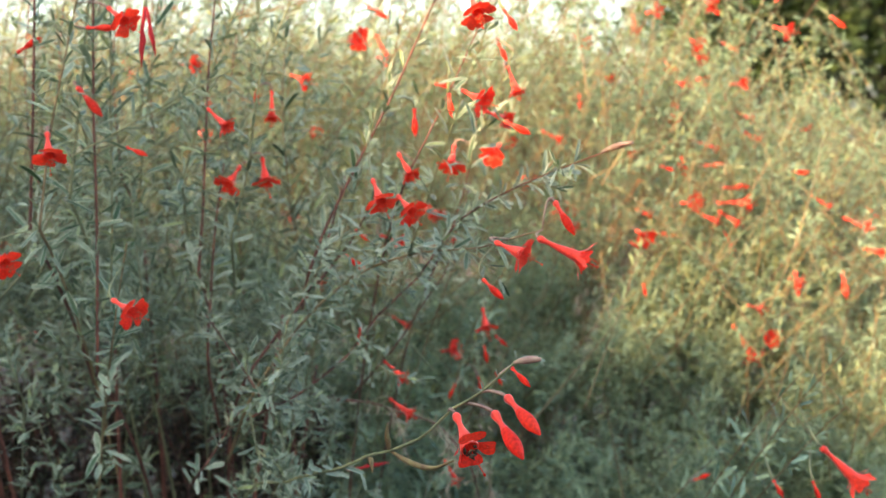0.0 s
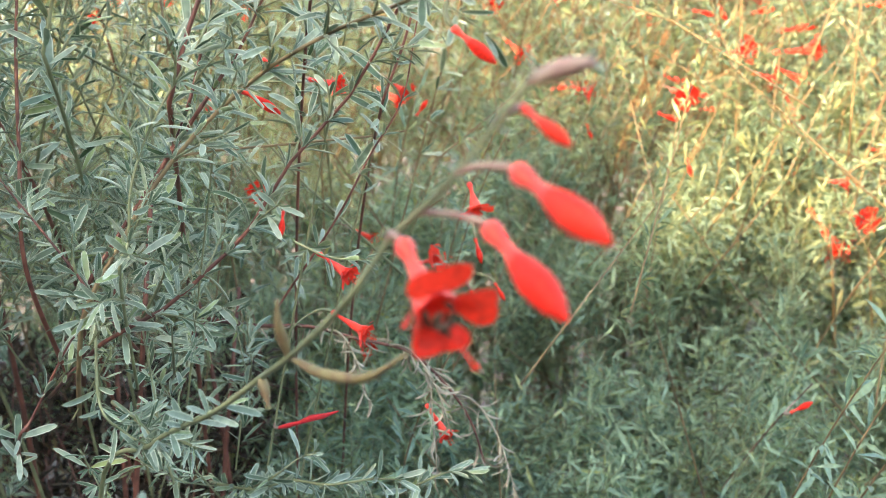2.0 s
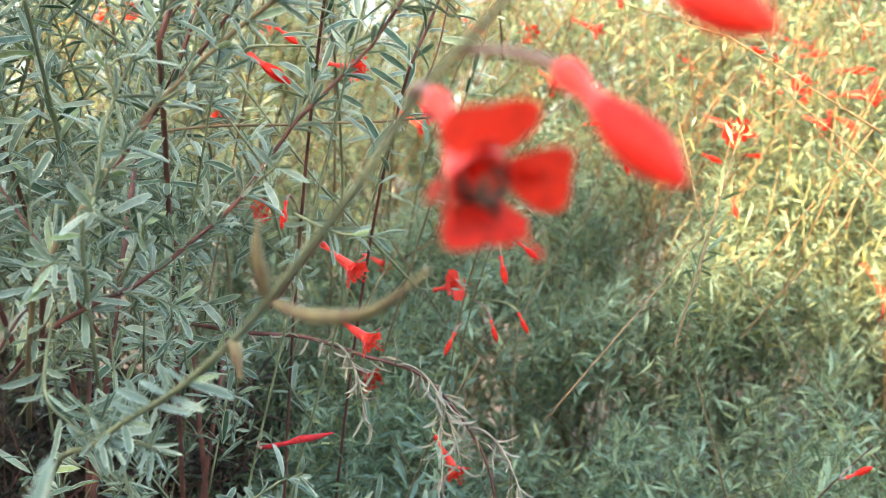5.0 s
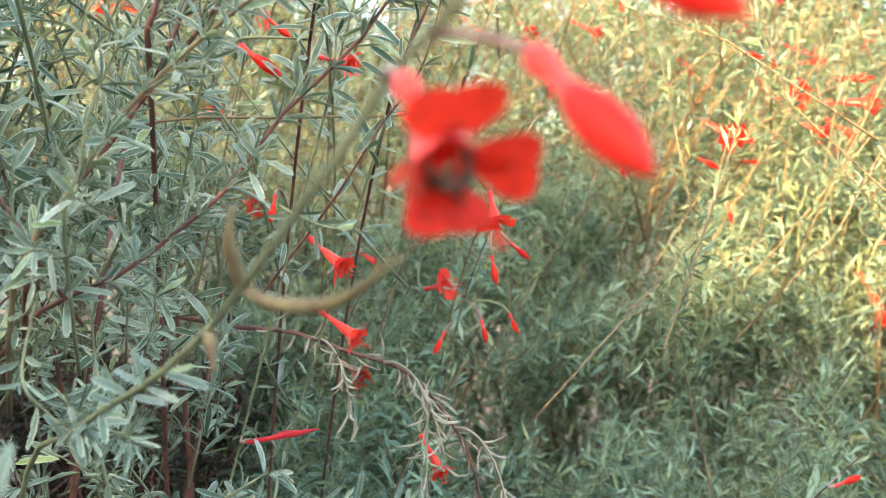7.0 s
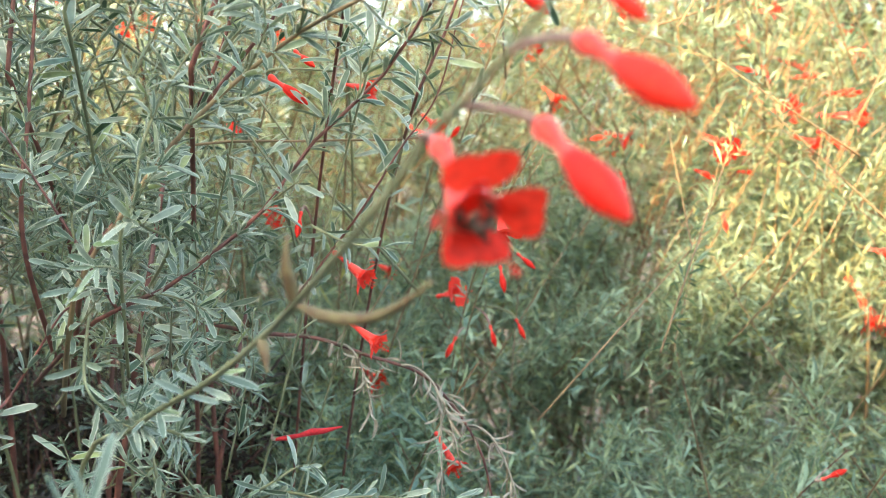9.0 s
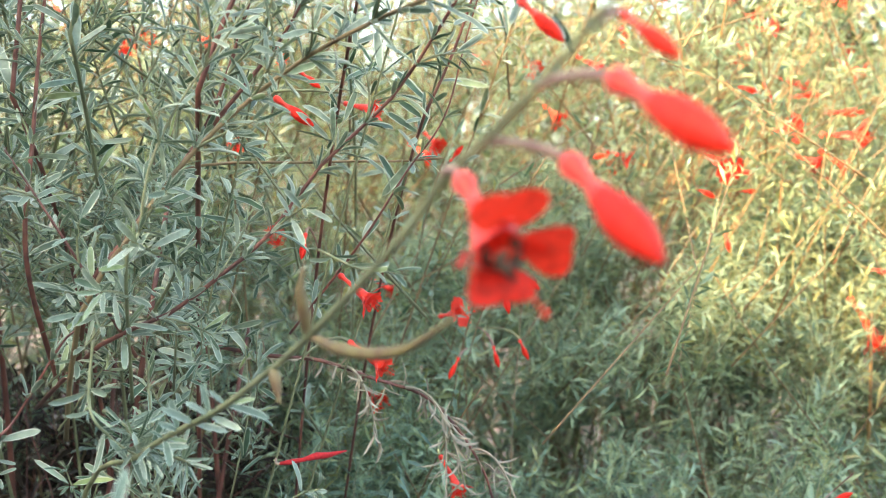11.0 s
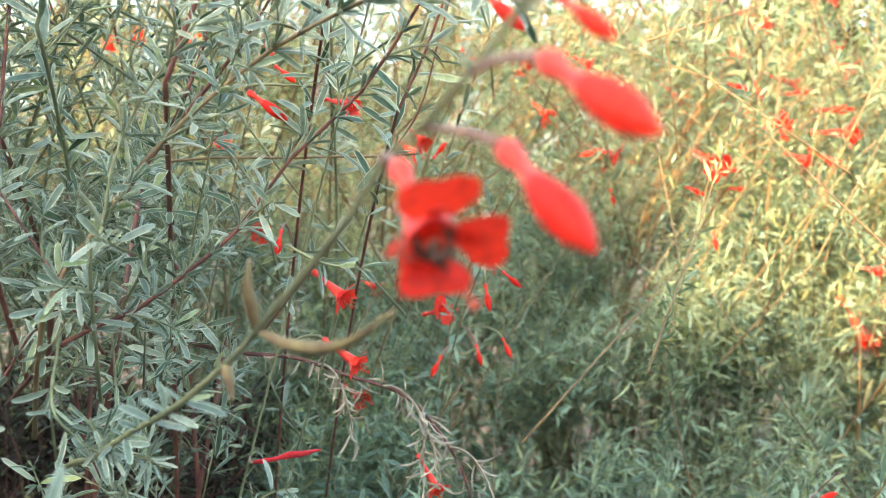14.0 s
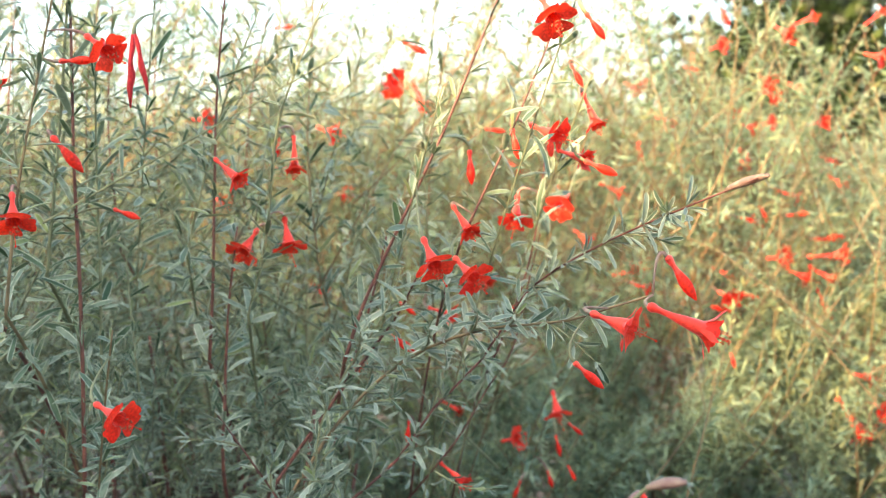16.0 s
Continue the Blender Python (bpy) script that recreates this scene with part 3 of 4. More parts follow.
def blossom(owner, kind, base, az, el, size, turn=None):
    """A flower or bud as a part of its shrub or stem: base, heading and rise of its axis in degrees."""
    a, e = radians(az), radians(el)
    way = Vector((math.sin(a) * math.cos(e), -math.cos(a) * math.cos(e), math.sin(e)))
    off = Vector(SHIFT[owner])
    spin = 45 + 360 * ((base[0] * 37.1 + base[2] * 91.7) % 1) if turn is None else turn
    m = Matrix.Translation(Vector(base) - off) @ way.to_track_quat('Z', 'Y').to_matrix().to_4x4() @ pose(0, 0, 0, 0, 0, spin) @ Matrix.Scale(size, 4)
    label = {"open": "open scarlet flower with four notched petals", "trumpet": "scarlet trumpet flower seen with its stamens out", "bud": "closed pointed scarlet bud", "wilted": "withered dark red flower hanging down", "cup": "open cup-shaped scarlet flower, throat shade painted into its anthers"}[kind]
    if kind == "bud":
        f = piece("bud", BUD_CALYX, owner, label, m)
        piece("tube", BUD_TUBE, f)
    elif kind == "wilted":
        f = piece("withered_flower", WILT_TUBE, owner, label, m)
    else:
        wide = kind in ("open", "cup")
        petals = PETAL_CUP if kind == "cup" else PETAL_OPEN
        f = piece("flower", TUBE_OPEN if wide else TUBE_LONG, owner, label, m)
        for i in range(4):
            jig = pose(0, 0, 0, 0, 0, 90 * i + ((6, 4, 6, 0)[i] if kind == "cup" else 7 * math.sin(spin + 3 * i)))
            piece("petal", petals[i if kind == "cup" else int(i * 1.7 + spin) % 4] if wide else PETAL_HALF, f, "", jig)
            piece("sepal", SEPAL_CUP if kind == "cup" else SEPAL_OPEN if wide else SEPAL_HALF, f, "", pose(0, 0, 0, 0, 0, 90 * i + (3 if kind == "cup" else 45)))
        for i in range(8):
            piece("stamen", (STAMEN_CUP if kind == "cup" else STAMEN if wide else STAMEN_LONG)[i % 3], f, "", pose(0, 0, 0, 0, 0, 45 * i + 11 * math.sin(spin + 5 * i)))
        piece("style", STYLE, f)
    BLOSSOMS.append((owner, np.array(base), np.array(way), size))
    return f


def leafy_stem(owner, line, radius, mat, start=0.35, step=0.011, per=3, length=0.017, lod=2, leaf=None, label=""):
    """A stem of its own with its leaves."""
    off = SHIFT[owner]
    l = np.asarray(line) - off
    st = piece("stem", mesh_of("stem", *tube(l, np.linspace(radius, radius * 0.45, len(l)), 7), mat), owner, label)
    v, f = merge_leaves([leaves_on(l, start=start, step=step, per=per, length=length, ratio=0.175)], lod)
    piece("foliage", mesh_of("foliage", v, f, leaf, margin=margin_of(len(v), lod)), st)["kind"] = "stuff"
    return st


STEMS = {shrub_near: [], shrub_far: [], shrub_back: []}


def flowering_stems(owner, lean, seed, mats, leaf, lod, bare=0.38):
    """Stems that carry the blossoms, and a short ovary from each blossom to its stem."""
    global rng
    rng = np.random.default_rng(seed)
    off = SHIFT[owner]
    for who, base, way, size in BLOSSOMS:
        if who is not owner:
            continue
        best = None
        for line in STEMS[owner]:
            d = np.linalg.norm(line - base, axis=1)
            i = int(d.argmin())
            if d[i] < 0.034 and (best is None or d[i] < best[0]):
                best = (d[i], line[i])
        if best is None:
            x, y, z = base - way * 0.012
            tip = np.array((x + lean * 0.05, y + 0.004, z + rng.uniform(0.02, 0.07)))
            foot = np.array((off[0] + (x - off[0]) * 0.35 - 0.05, off[1] + (y - off[1]) * 0.5 + 0.16, -0.02))
            mid = np.array((x - lean * 0.22 - 0.02, y + 0.20, z - 0.24))
            line = bezier(foot, mid, tip, 40)
            STEMS[owner].append(line)
            leafy_stem(owner, line, rng.uniform(0.0008, 0.0012), mats[int(rng.integers(0, len(mats)))], start=bare, step=0.015, per=4, lod=lod, leaf=leaf)
            d = np.linalg.norm(line - base, axis=1)
            best = (d.min(), line[int(d.argmin())])
        ov = bezier(base + way * 0.0008, base - way * min(0.009, best[0] * 0.6), best[1], 7)
        piece("ovary", mesh_of("ovary", *tube(ov - off, [.9*mm, 1.0*mm, .9*mm, .75*mm, .6*mm, .5*mm, .5*mm], 6), MAT_OVARY if best[0] < 0.02 else MAT_STEM_GREEN), owner)


# ---- upright stems of the near shrub ----
def tall(owner, pts, radius, mat, **kw):
    pts = np.asarray(pts, float)
    off = SHIFT[owner]
    foot = np.array((off[0] + (pts[0][0] - off[0]) * 0.6, off[1] + (pts[0][1] - off[1]) * 0.6 + 0.30, -0.02))
    d = unit(pts[1] - pts[0])
    low = bezier(foot, pts[0] - d * 0.16 + np.array((0, 0.24, 0)), pts[0], 24)
    line = np.concatenate([low[:-1], through_points(pts, 36)])
    STEMS[owner].append(line)
    return leafy_stem(owner, line, radius * 0.68, mat, lod=3, leaf=MAT_LEAF_NEAR if owner is shrub_near else MAT_LEAF_FAR, **kw)


tall(shrub_near, [(-0.203, 0.62, 0.700), (-0.198, 0.62, 0.798), (-0.196, 0.62, 0.876), (-0.193, 0.62, 0.935), (-0.190, 0.62, 1.00)], 0.0022, MAT_STEM_RED, start=0.72, step=0.010)
tall(shrub_near, [(-0.197, 0.64, 0.754), (-0.193, 0.64, 0.820), (-0.191, 0.64, 0.876), (-0.186, 0.64, 0.96)], 0.0018, MAT_STEM_GREEN, start=0.72, step=0.009)
tall(shrub_near, [(-0.141, 0.66, 0.764), (-0.136, 0.66, 0.809), (-0.132, 0.66, 0.857), (-0.126, 0.66, 0.920), (-0.112, 0.66, 1.01)], 0.0019, MAT_STEM_RED, start=0.6, step=0.010)
tall(shrub_near, [(-0.117, 0.66, 0.789), (-0.104, 0.66, 0.833), (-0.094, 0.66, 0.893), (-0.079, 0.66, 0.930), (-0.050, 0.66, 0.99)], 0.0017, MAT_STEM_GREEN, start=0.6, step=0.010)
tall(shrub_near, [(-0.061, 0.64, 0.764), (-0.046, 0.64, 0.800), (-0.009, 0.64, 0.869), (0.005, 0.64, 0.896), (0.040, 0.64, 0.97)], 0.0021, MAT_STEM_RED, start=0.6, step=0.011)
tall(shrub_near, [(0.023, 0.70, 0.757), (0.038, 0.70, 0.790), (0.050, 0.70, 0.830), (0.060, 0.70, 0.89)], 0.0014, MAT_STEM_RED, start=0.8, step=0.018)
tall(shrub_near, [(0.011, 0.63, 0.835), (0.028, 0.63, 0.867), (0.044, 0.63, 0.899), (0.068, 0.63, 0.95)], 0.0014, MAT_STEM_RED, start=0.75, step=0.011)
tall(shrub_near, [(-0.221, 0.58, 0.804), (-0.211, 0.58, 0.862), (-0.199, 0.58, 0.909), (-0.18, 0.58, 0.98)], 0.0017, MAT_STEM_TAN, start=0.76, step=0.009)
tall(shrub_near, [(-0.150, 0.66, 0.826), (-0.125, 0.66, 0.904), (-0.10, 0.66, 0.96)], 0.0014, MAT_STEM_GREEN, start=0.6, step=0.009)
tall(shrub_near, [(-0.235, 0.60, 0.80), (-0.228, 0.60, 0.88), (-0.222, 0.60, 0.96), (-0.215, 0.60, 1.05)], 0.0021, MAT_STEM_RED, start=0.72, step=0.008)
tall(shrub_near, [(-0.215, 0.62, 0.82), (-0.202, 0.62, 0.90), (-0.192, 0.62, 0.97), (-0.178, 0.62, 1.05)], 0.0019, MAT_STEM_GREEN, start=0.72, step=0.008)
ru = np.random.default_rng(83)
for i in range(26):
    x, y, z = ru.uniform(-0.52, 0.04), ru.uniform(0.74, 1.0), ru.uniform(1.00, 1.14)
    way = np.array((ru.uniform(0.03, 0.22), ru.uniform(-0.06, 0.04), 1.0)) * 0.11
    tip = np.array((x, y, z))
    tall(shrub_near, [tip - way * 2.4, tip - way * 1.6 - np.array((0.006, 0, 0)), tip - way * 0.8, tip], 0.0014, (MAT_STEM_RED, MAT_STEM_TAN, MAT_STEM_GREEN)[i % 3], start=0.68, step=0.012)



# ---- leafy branches in front of the near shrub, leaf by leaf ----
LEAF_SHAPES = []
for i in range(8):
    r8 = np.random.default_rng(50 + i)
    LEAF_SHAPES.append(mesh_of("leaf", *leaf_set([(0, 0, 0)], [(0, 0, 1)], [(0, -1, 0)], 0.0142, 0.0142 * r8.uniform(0.150, 0.215), 5, r8.uniform(-0.12, 0.34), r8.uniform(0.16, 0.34)), MAT_LEAF_ONE, margin=margin_of(17, 5)))


def branch(pts, radius, mat, seed, step=0.0125, per=5, start=0.05, size=1.0, stop=1.0, shoot=True, label="leafy twig with silver-grey leaves"):
    r = np.random.default_rng(seed)
    off = SHIFT[shrub_near]
    radius *= 0.7
    line = through_points(pts, 30)
    st = piece("branch", mesh_of("branch", *tube(line - off, np.linspace(radius, radius * 0.45, len(line)), 8), mat), shrub_near, label)
    STEMS[shrub_near].append(line)

    def whorl(p, d, count, scale, tight=1.0):
        """A pair of long leaves with a tuft of short ones between them."""
        first = r.uniform(0, 6.28)
        a = unit(np.cross(d, (0.3, 0.2, 0.9)))
        b = np.cross(d, a)
        for j in range(count):
            th = first + j * (math.pi if j < 2 else 2.2) + r.normal(0, 0.3)
            out = a * math.cos(th) + b * math.sin(th)
            tilt = radians(r.normal(56 if j < 2 else 40, 14) * tight)
            way = unit(d * math.cos(tilt) + out * math.sin(tilt) + np.array((0, 0, -0.12)))
            z = Vector(way)
            x = Vector(np.cross(way, d + 0.3 * r.normal(size=3))).normalized()
            y = z.cross(x)
            k2 = scale * size * (r.uniform(0.88, 1.15) if j < 2 else r.uniform(0.45, 0.85))
            m = Matrix((x, y, z)).transposed().to_4x4()
            piece("leaf", LEAF_SHAPES[int(r.integers(0, 8))], st, "", Matrix.Translation(Vector(p + out * radius * 0.6 + d * r.normal(0, 0.0006))) @ m @ Matrix.Scale(k2, 4))

    total = np.linalg.norm(np.diff(line, axis=0), axis=1).sum()
    k = max(2, int(total * (stop - start) / step))
    for i in range(k):
        s = start + (stop - start) * (i + r.uniform(0.35, 0.65)) / k
        p, d, _ = along(line, [s])
        p, d = p[0] - off, d[0]
        whorl(p, d, per, 1.0, 0.6 if s > 0.95 else 1.0)
        if shoot and i % 2 == seed % 2 and 0.15 < s < 0.9:
            out = unit(np.cross(d, r.normal(size=3)) + np.array((0, -0.35, 0)))
            tip = p + unit(d * 0.75 + out * 0.75) * r.uniform(0.016, 0.034)
            twig = bezier(p, p + d * 0.008 + out * 0.004, tip, 8)
            piece("side_twig", mesh_of("side_twig", *tube(twig, np.linspace(0.0006, 0.0003, 8), 6), MAT_STEM_GREEN), st)
            for q in (0.55, 0.95):
                w, wd, _ = along(twig, [q])
                whorl(w[0], wd[0], 5, 0.85, 0.7 if q > 0.9 else 1.0)
    return st


branch([(-0.150, 0.70, 0.630), (-0.101, 0.64, 0.666), (-0.074, 0.64, 0.678), (-0.052, 0.64, 0.694), (-0.034, 0.64, 0.709), (-0.014, 0.64, 0.735), (0.013, 0.64, 0.760), (0.033, 0.635, 0.788), (0.045, 0.62, 0.803), (0.066, 0.595, 0.818), (0.095, 0.56, 0.834), (0.136, 0.51, 0.853)], 0.0014, MAT_STEM_RED, 61, start=0.20, step=0.0135, per=8, stop=0.92)
branch([(-0.130, 0.68, 0.620), (-0.102, 0.62, 0.679), (-0.083, 0.62, 0.708), (-0.071, 0.62, 0.725), (-0.057, 0.62, 0.741), (-0.039, 0.62, 0.757), (-0.014, 0.61, 0.773), (0.016, 0.59, 0.784), (0.036, 0.57, 0.788), (0.056, 0.54, 0.793), (0.072, 0.52, 0.800), (0.090, 0.51, 0.806)], 0.0016, MAT_STEM_TAN, 62, start=0.27, step=0.0135, per=8, stop=0.92)
branch([(-0.095, 0.66, 0.640), (-0.081, 0.61, 0.698), (-0.076, 0.61, 0.711), (-0.072, 0.61, 0.733), (-0.061, 0.61, 0.756), (-0.041, 0.61, 0.783), (-0.030, 0.61, 0.80)], 0.0011, MAT_STEM_GREEN, 63, start=0.20, step=0.015)
branch([(-0.140, 0.72, 0.630), (-0.112, 0.66, 0.684), (-0.097, 0.66, 0.706), (-0.070, 0.66, 0.740), (-0.058, 0.66, 0.762), (-0.047, 0.66, 0.793), (-0.036, 0.66, 0.83)], 0.0019, MAT_STEM_RED, 64, start=0.28, step=0.014)
branch([(-0.070, 0.66, 0.740), (-0.044, 0.66, 0.771), (-0.032, 0.66, 0.786), (-0.015, 0.66, 0.815)], 0.0015, MAT_STEM_RED, 65)
branch([(-0.090, 0.65, 0.660), (-0.096, 0.62, 0.689), (-0.102, 0.62, 0.700), (-0.117, 0.62, 0.724), (-0.128, 0.62, 0.741)], 0.0011, MAT_STEM_RED, 66, start=0.20)
branch([(-0.140, 0.70, 0.640), (-0.137, 0.66, 0.698), (-0.133, 0.66, 0.748), (-0.128, 0.66, 0.794), (-0.120, 0.66, 0.84)], 0.0017, MAT_STEM_RED, 67, start=0.30, step=0.014)
branch([(-0.160, 0.68, 0.600), (-0.138, 0.63, 0.630), (-0.131, 0.63, 0.639), (-0.113, 0.63, 0.667), (-0.107, 0.63, 0.673)], 0.0012, MAT_STEM_RED, 68, step=0.019, per=4, shoot=False)
branch([(-0.110, 0.66, 0.670), (-0.092, 0.60, 0.650), (-0.084, 0.60, 0.638), (-0.072, 0.595, 0.632)], 0.0010, MAT_STEM_GREEN, 69, start=0.50, step=0.012, per=4, size=0.9, shoot=False, label="dense tuft of silver-grey leaves")
branch([(-0.040, 0.72, 0.660), (-0.0047, 0.70, 0.703), (0.0149, 0.70, 0.7327), (0.032, 0.70, 0.757), (0.0417, 0.70, 0.791), (0.052, 0.70, 0.825)], 0.0009, MAT_STEM_RED, 70, step=0.02, per=3, shoot=False)
branch([(-0.090, 0.66, 0.670), (-0.071, 0.64, 0.695), (-0.074, 0.62, 0.703), (-0.076, 0.60, 0.708)], 0.0010, MAT_STEM_GREEN, 71, step=0.010, per=6, shoot=False)

branch([(-0.20, 0.72, 0.10), (-0.13, 0.62, 0.40), (-0.070, 0.50, 0.580), (-0.042, 0.445, 0.635), (-0.033, 0.434, 0.652)], 0.0016, MAT_STEM_GREEN, 73, start=0.955, step=0.006, per=4, size=1.15, shoot=False, label="pale green sprig tip with young leaves")
branch([(-0.088, 0.74, 0.568), (-0.055, 0.69, 0.579), (-0.034, 0.67, 0.589), (-0.015, 0.66, 0.589), (0.004, 0.66, 0.590), (0.018, 0.65, 0.592)], 0.0012, MAT_STEM_GREEN, 74, start=0.2, step=0.0085, per=6, size=0.95, shoot=False, label="low leafy spray with silver-grey leaves")
branch([(-0.060, 0.70, 0.576), (-0.042, 0.67, 0.591), (-0.029, 0.67, 0.599), (-0.019, 0.66, 0.604)], 0.0010, MAT_STEM_GREEN, 75, start=0.3, step=0.009, per=5, size=0.85, shoot=False, label="low leafy spray with silver-grey leaves")
branch([(0.009, 0.74, 0.552), (0.024, 0.70, 0.572), (0.039, 0.69, 0.580), (0.054, 0.69, 0.579)], 0.0010, MAT_STEM_GREEN, 76, start=0.2, step=0.011, per=5, size=0.9, shoot=False, label="low leafy spray with silver-grey leaves")

branch([(-0.0143, 0.63, 0.703), (0.0, 0.62, 0.697), (0.0122, 0.62, 0.695), (0.0204, 0.62, 0.694)], 0.0008, MAT_STEM_GREEN, 77, step=0.008, per=4, size=0.8, shoot=False, label="thin green side shoot with a folded leaf tip")

thin = through_points([(-0.16, 0.80, 0.700), (-0.10, 0.75, 0.735), (-0.028, 0.75, 0.739), (0.007, 0.75, 0.7392), (0.030, 0.75, 0.7405)], 20)
piece("bare_twig", mesh_of("bare_twig", *tube(thin - SHIFT[shrub_near], np.linspace(0.0008, 0.0005, len(thin)), 6), MAT_STEM_TAN), shrub_near, "thin bare brown twig")


# ---- the drooping dried twig ----
def dry_twig():
    r = np.random.default_rng(91)
    t = thing("dry_twig", "drooping dried twig with curled grey-beige leaves caught in the shrub", "twig")
    line = through_points([(-0.10, 0.80, 0.645), (-0.062, 0.77, 0.643), (-0.033, 0.77, 0.640), (-0.007, 0.77, 0.631), (0.019, 0.77, 0.622), (0.036, 0.77, 0.605), (0.050, 0.77, 0.581), (0.056, 0.77, 0.555)], 36)
    piece("stalk", mesh_of("stalk", *tube(line, np.linspace(0.0013, 0.0006, len(line)), 6), MAT_STEM_RED), t)
    lines = [line]
    for at, dx, drop in ((0.42, 0.02, 0.035), (0.58, 0.03, 0.045), (0.70, 0.0, 0.055), (0.80, 0.028, 0.05)):
        p, d, _ = along(line, [at])
        side = bezier(p[0], p[0] + np.array((dx * 0.7, -0.01, 0.004)), p[0] + np.array((dx, -0.02, -drop)), 10)
        piece("side_twig", mesh_of("side_twig", *tube(side, np.linspace(0.0008, 0.0004, 10), 5), MAT_DRY), t)
        lines.append(side)
    for k, l in enumerate(lines):
        for i in range(70 if k == 0 else 24):
            p, d, _ = along(l, [r.uniform(0.2, 1.0)])
            way = unit(d[0] * 0.5 + np.array((r.normal(0.0, 0.7), r.normal(-0.2, 0.6), r.normal(-0.35, 0.6))))
            ln = r.uniform(0.006, 0.014)
            v, f = leaf_set([p[0]], [way], [r.normal(size=3)], ln, ln * r.uniform(0.10, 0.16), 3, r.uniform(0.1, 1.1), r.uniform(0.4, 0.9))
            piece("dried_leaf", mesh_of("dried_leaf", v, f, MAT_DRY), t)


dry_twig()


# ---- the flowering stem close to the camera ----
hero = thing("flowering_stem", "arching stem with scarlet buds, an open flower and seed pods", "plant stem", "", (-0.10, 0.56, 0))
SHIFT[hero] = np.array((-0.10, 0.56, 0))
STEMS[hero] = []
hline = through_points([(-0.19, 0.74, -0.02), (-0.17, 0.72, 0.35), (-0.12, 0.66, 0.585), (-0.072, 0.592, 0.634), (-0.033, 0.537, 0.660), (-0.010, 0.5055, 0.6780), (0.0029, 0.4765, 0.6893), (0.0205, 0.440, 0.7065), (0.0300, 0.428, 0.7170), (0.0385, 0.4185, 0.7277), (0.0465, 0.409, 0.7347), (0.0535, 0.400, 0.7415), (0.0610, 0.392, 0.7500), (0.0690, 0.386, 0.7590)], 72)
STEMS[hero].append(hline)
hoff = SHIFT[hero]
piece("stem", mesh_of("stem", *tube(hline - hoff, np.linspace(0.0011, 0.0006, len(hline)), 9), MAT_STEM_GREEN), hero)


def heading(a, b):
    d = Vector(b) - Vector(a)
    return math.degrees(math.atan2(d.x, -d.y)), math.degrees(math.asin(d.z / d.length)), d.length


def hero_bud(base, tip, node):
    az, el, ln = heading(base, tip)
    blossom(hero, "bud", base, az, el, ln / 0.026, 20)
    ov = bezier(node, (np.array(node) + base) / 2 + np.array((0, 0, 0.002)), base, 9)
    piece("ovary", mesh_of("ovary", *tube(ov - hoff, np.linspace(0.0007, 0.0010, 9), 8), MAT_OVARY), hero, "slender purplish ovary")


hero_bud((0.0642, 0.3884, 0.7421), (0.0786, 0.3675, 0.7295), (0.0535, 0.4000, 0.7415))
hero_bud((0.0588, 0.4064, 0.7298), (0.0718, 0.3842, 0.7130), (0.0445, 0.4115, 0.7330))
blossom(hero, "cup", (0.0404, 0.4140, 0.7272), 24, -38, 0.99, 6)
piece("ovary", mesh_of("ovary", *tube(bezier((0.0372, 0.4205, 0.7262), (0.0375, 0.4185, 0.7300), (0.0404, 0.4140, 0.7272), 7) - hoff, 0.0009, 7), MAT_OVARY), hero)
az, el, ln = heading((0.0690, 0.405, 0.7545), (0.0790, 0.398, 0.7450))
blossom(hero, "bud", (0.0670, 0.398, 0.7535), az, el, 0.52, 10)
piece("ovary", mesh_of("ovary", *tube(bezier((0.0610, 0.3920, 0.7500), (0.064, 0.395, 0.7535), (0.0670, 0.398, 0.7535), 7) - hoff, 0.0008, 7), MAT_OVARY), hero)


def pod(pts, radius, label):
    line = through_points(pts, 14)
    s = np.linspace(0, 1, len(line))
    piece("seed_pod", mesh_of("seed_pod", *tube(line - hoff, radius * (0.45 + 0.75 * np.sin(np.clip(s * 1.05 + 0.08, 0, 1) * math.pi)), 10), MAT_POD), hero, label)


pod([(0.0035, 0.4755, 0.6905), (0.0032, 0.4735, 0.695), (0.0026, 0.471, 0.701), (0.0034, 0.470, 0.7073)], 0.0013, "upright green-brown seed pod")
pod([(0.0040, 0.4745, 0.6905), (0.0150, 0.458, 0.6890), (0.0280, 0.438, 0.6920), (0.0390, 0.4245, 0.7001)], 0.0013, "curved green-brown seed pod")
pod([(-0.0102, 0.5055, 0.6775), (-0.0092, 0.5035, 0.6750), (-0.0080, 0.5020, 0.6690)], 0.0014, "short withered brown pod")
for i in range(24):
    r9 = np.random.default_rng(200 + i)
    s = 0.69 + 0.31 * i / 23
    if 0.81 < s < 0.97:
        continue
    p, d, _ = along(hline, [s])
    for j in range(3):
        out = unit(np.cross(d[0], r9.normal(size=3)))
        way = Vector(unit(d[0] * 0.6 + out * 0.8))
        x = way.cross(Vector(d[0])).normalized()
        m = Matrix((x, way.cross(x), way)).transposed().to_4x4()
        piece("leaf", LEAF_SHAPES[int(r9.integers(0, 8))], hero, "", Matrix.Translation(Vector(p[0] - hoff)) @ m @ Matrix.Scale(float(r9.uniform(0.5, 0.95)) * (0.55 if s > 0.9 else 1), 4))


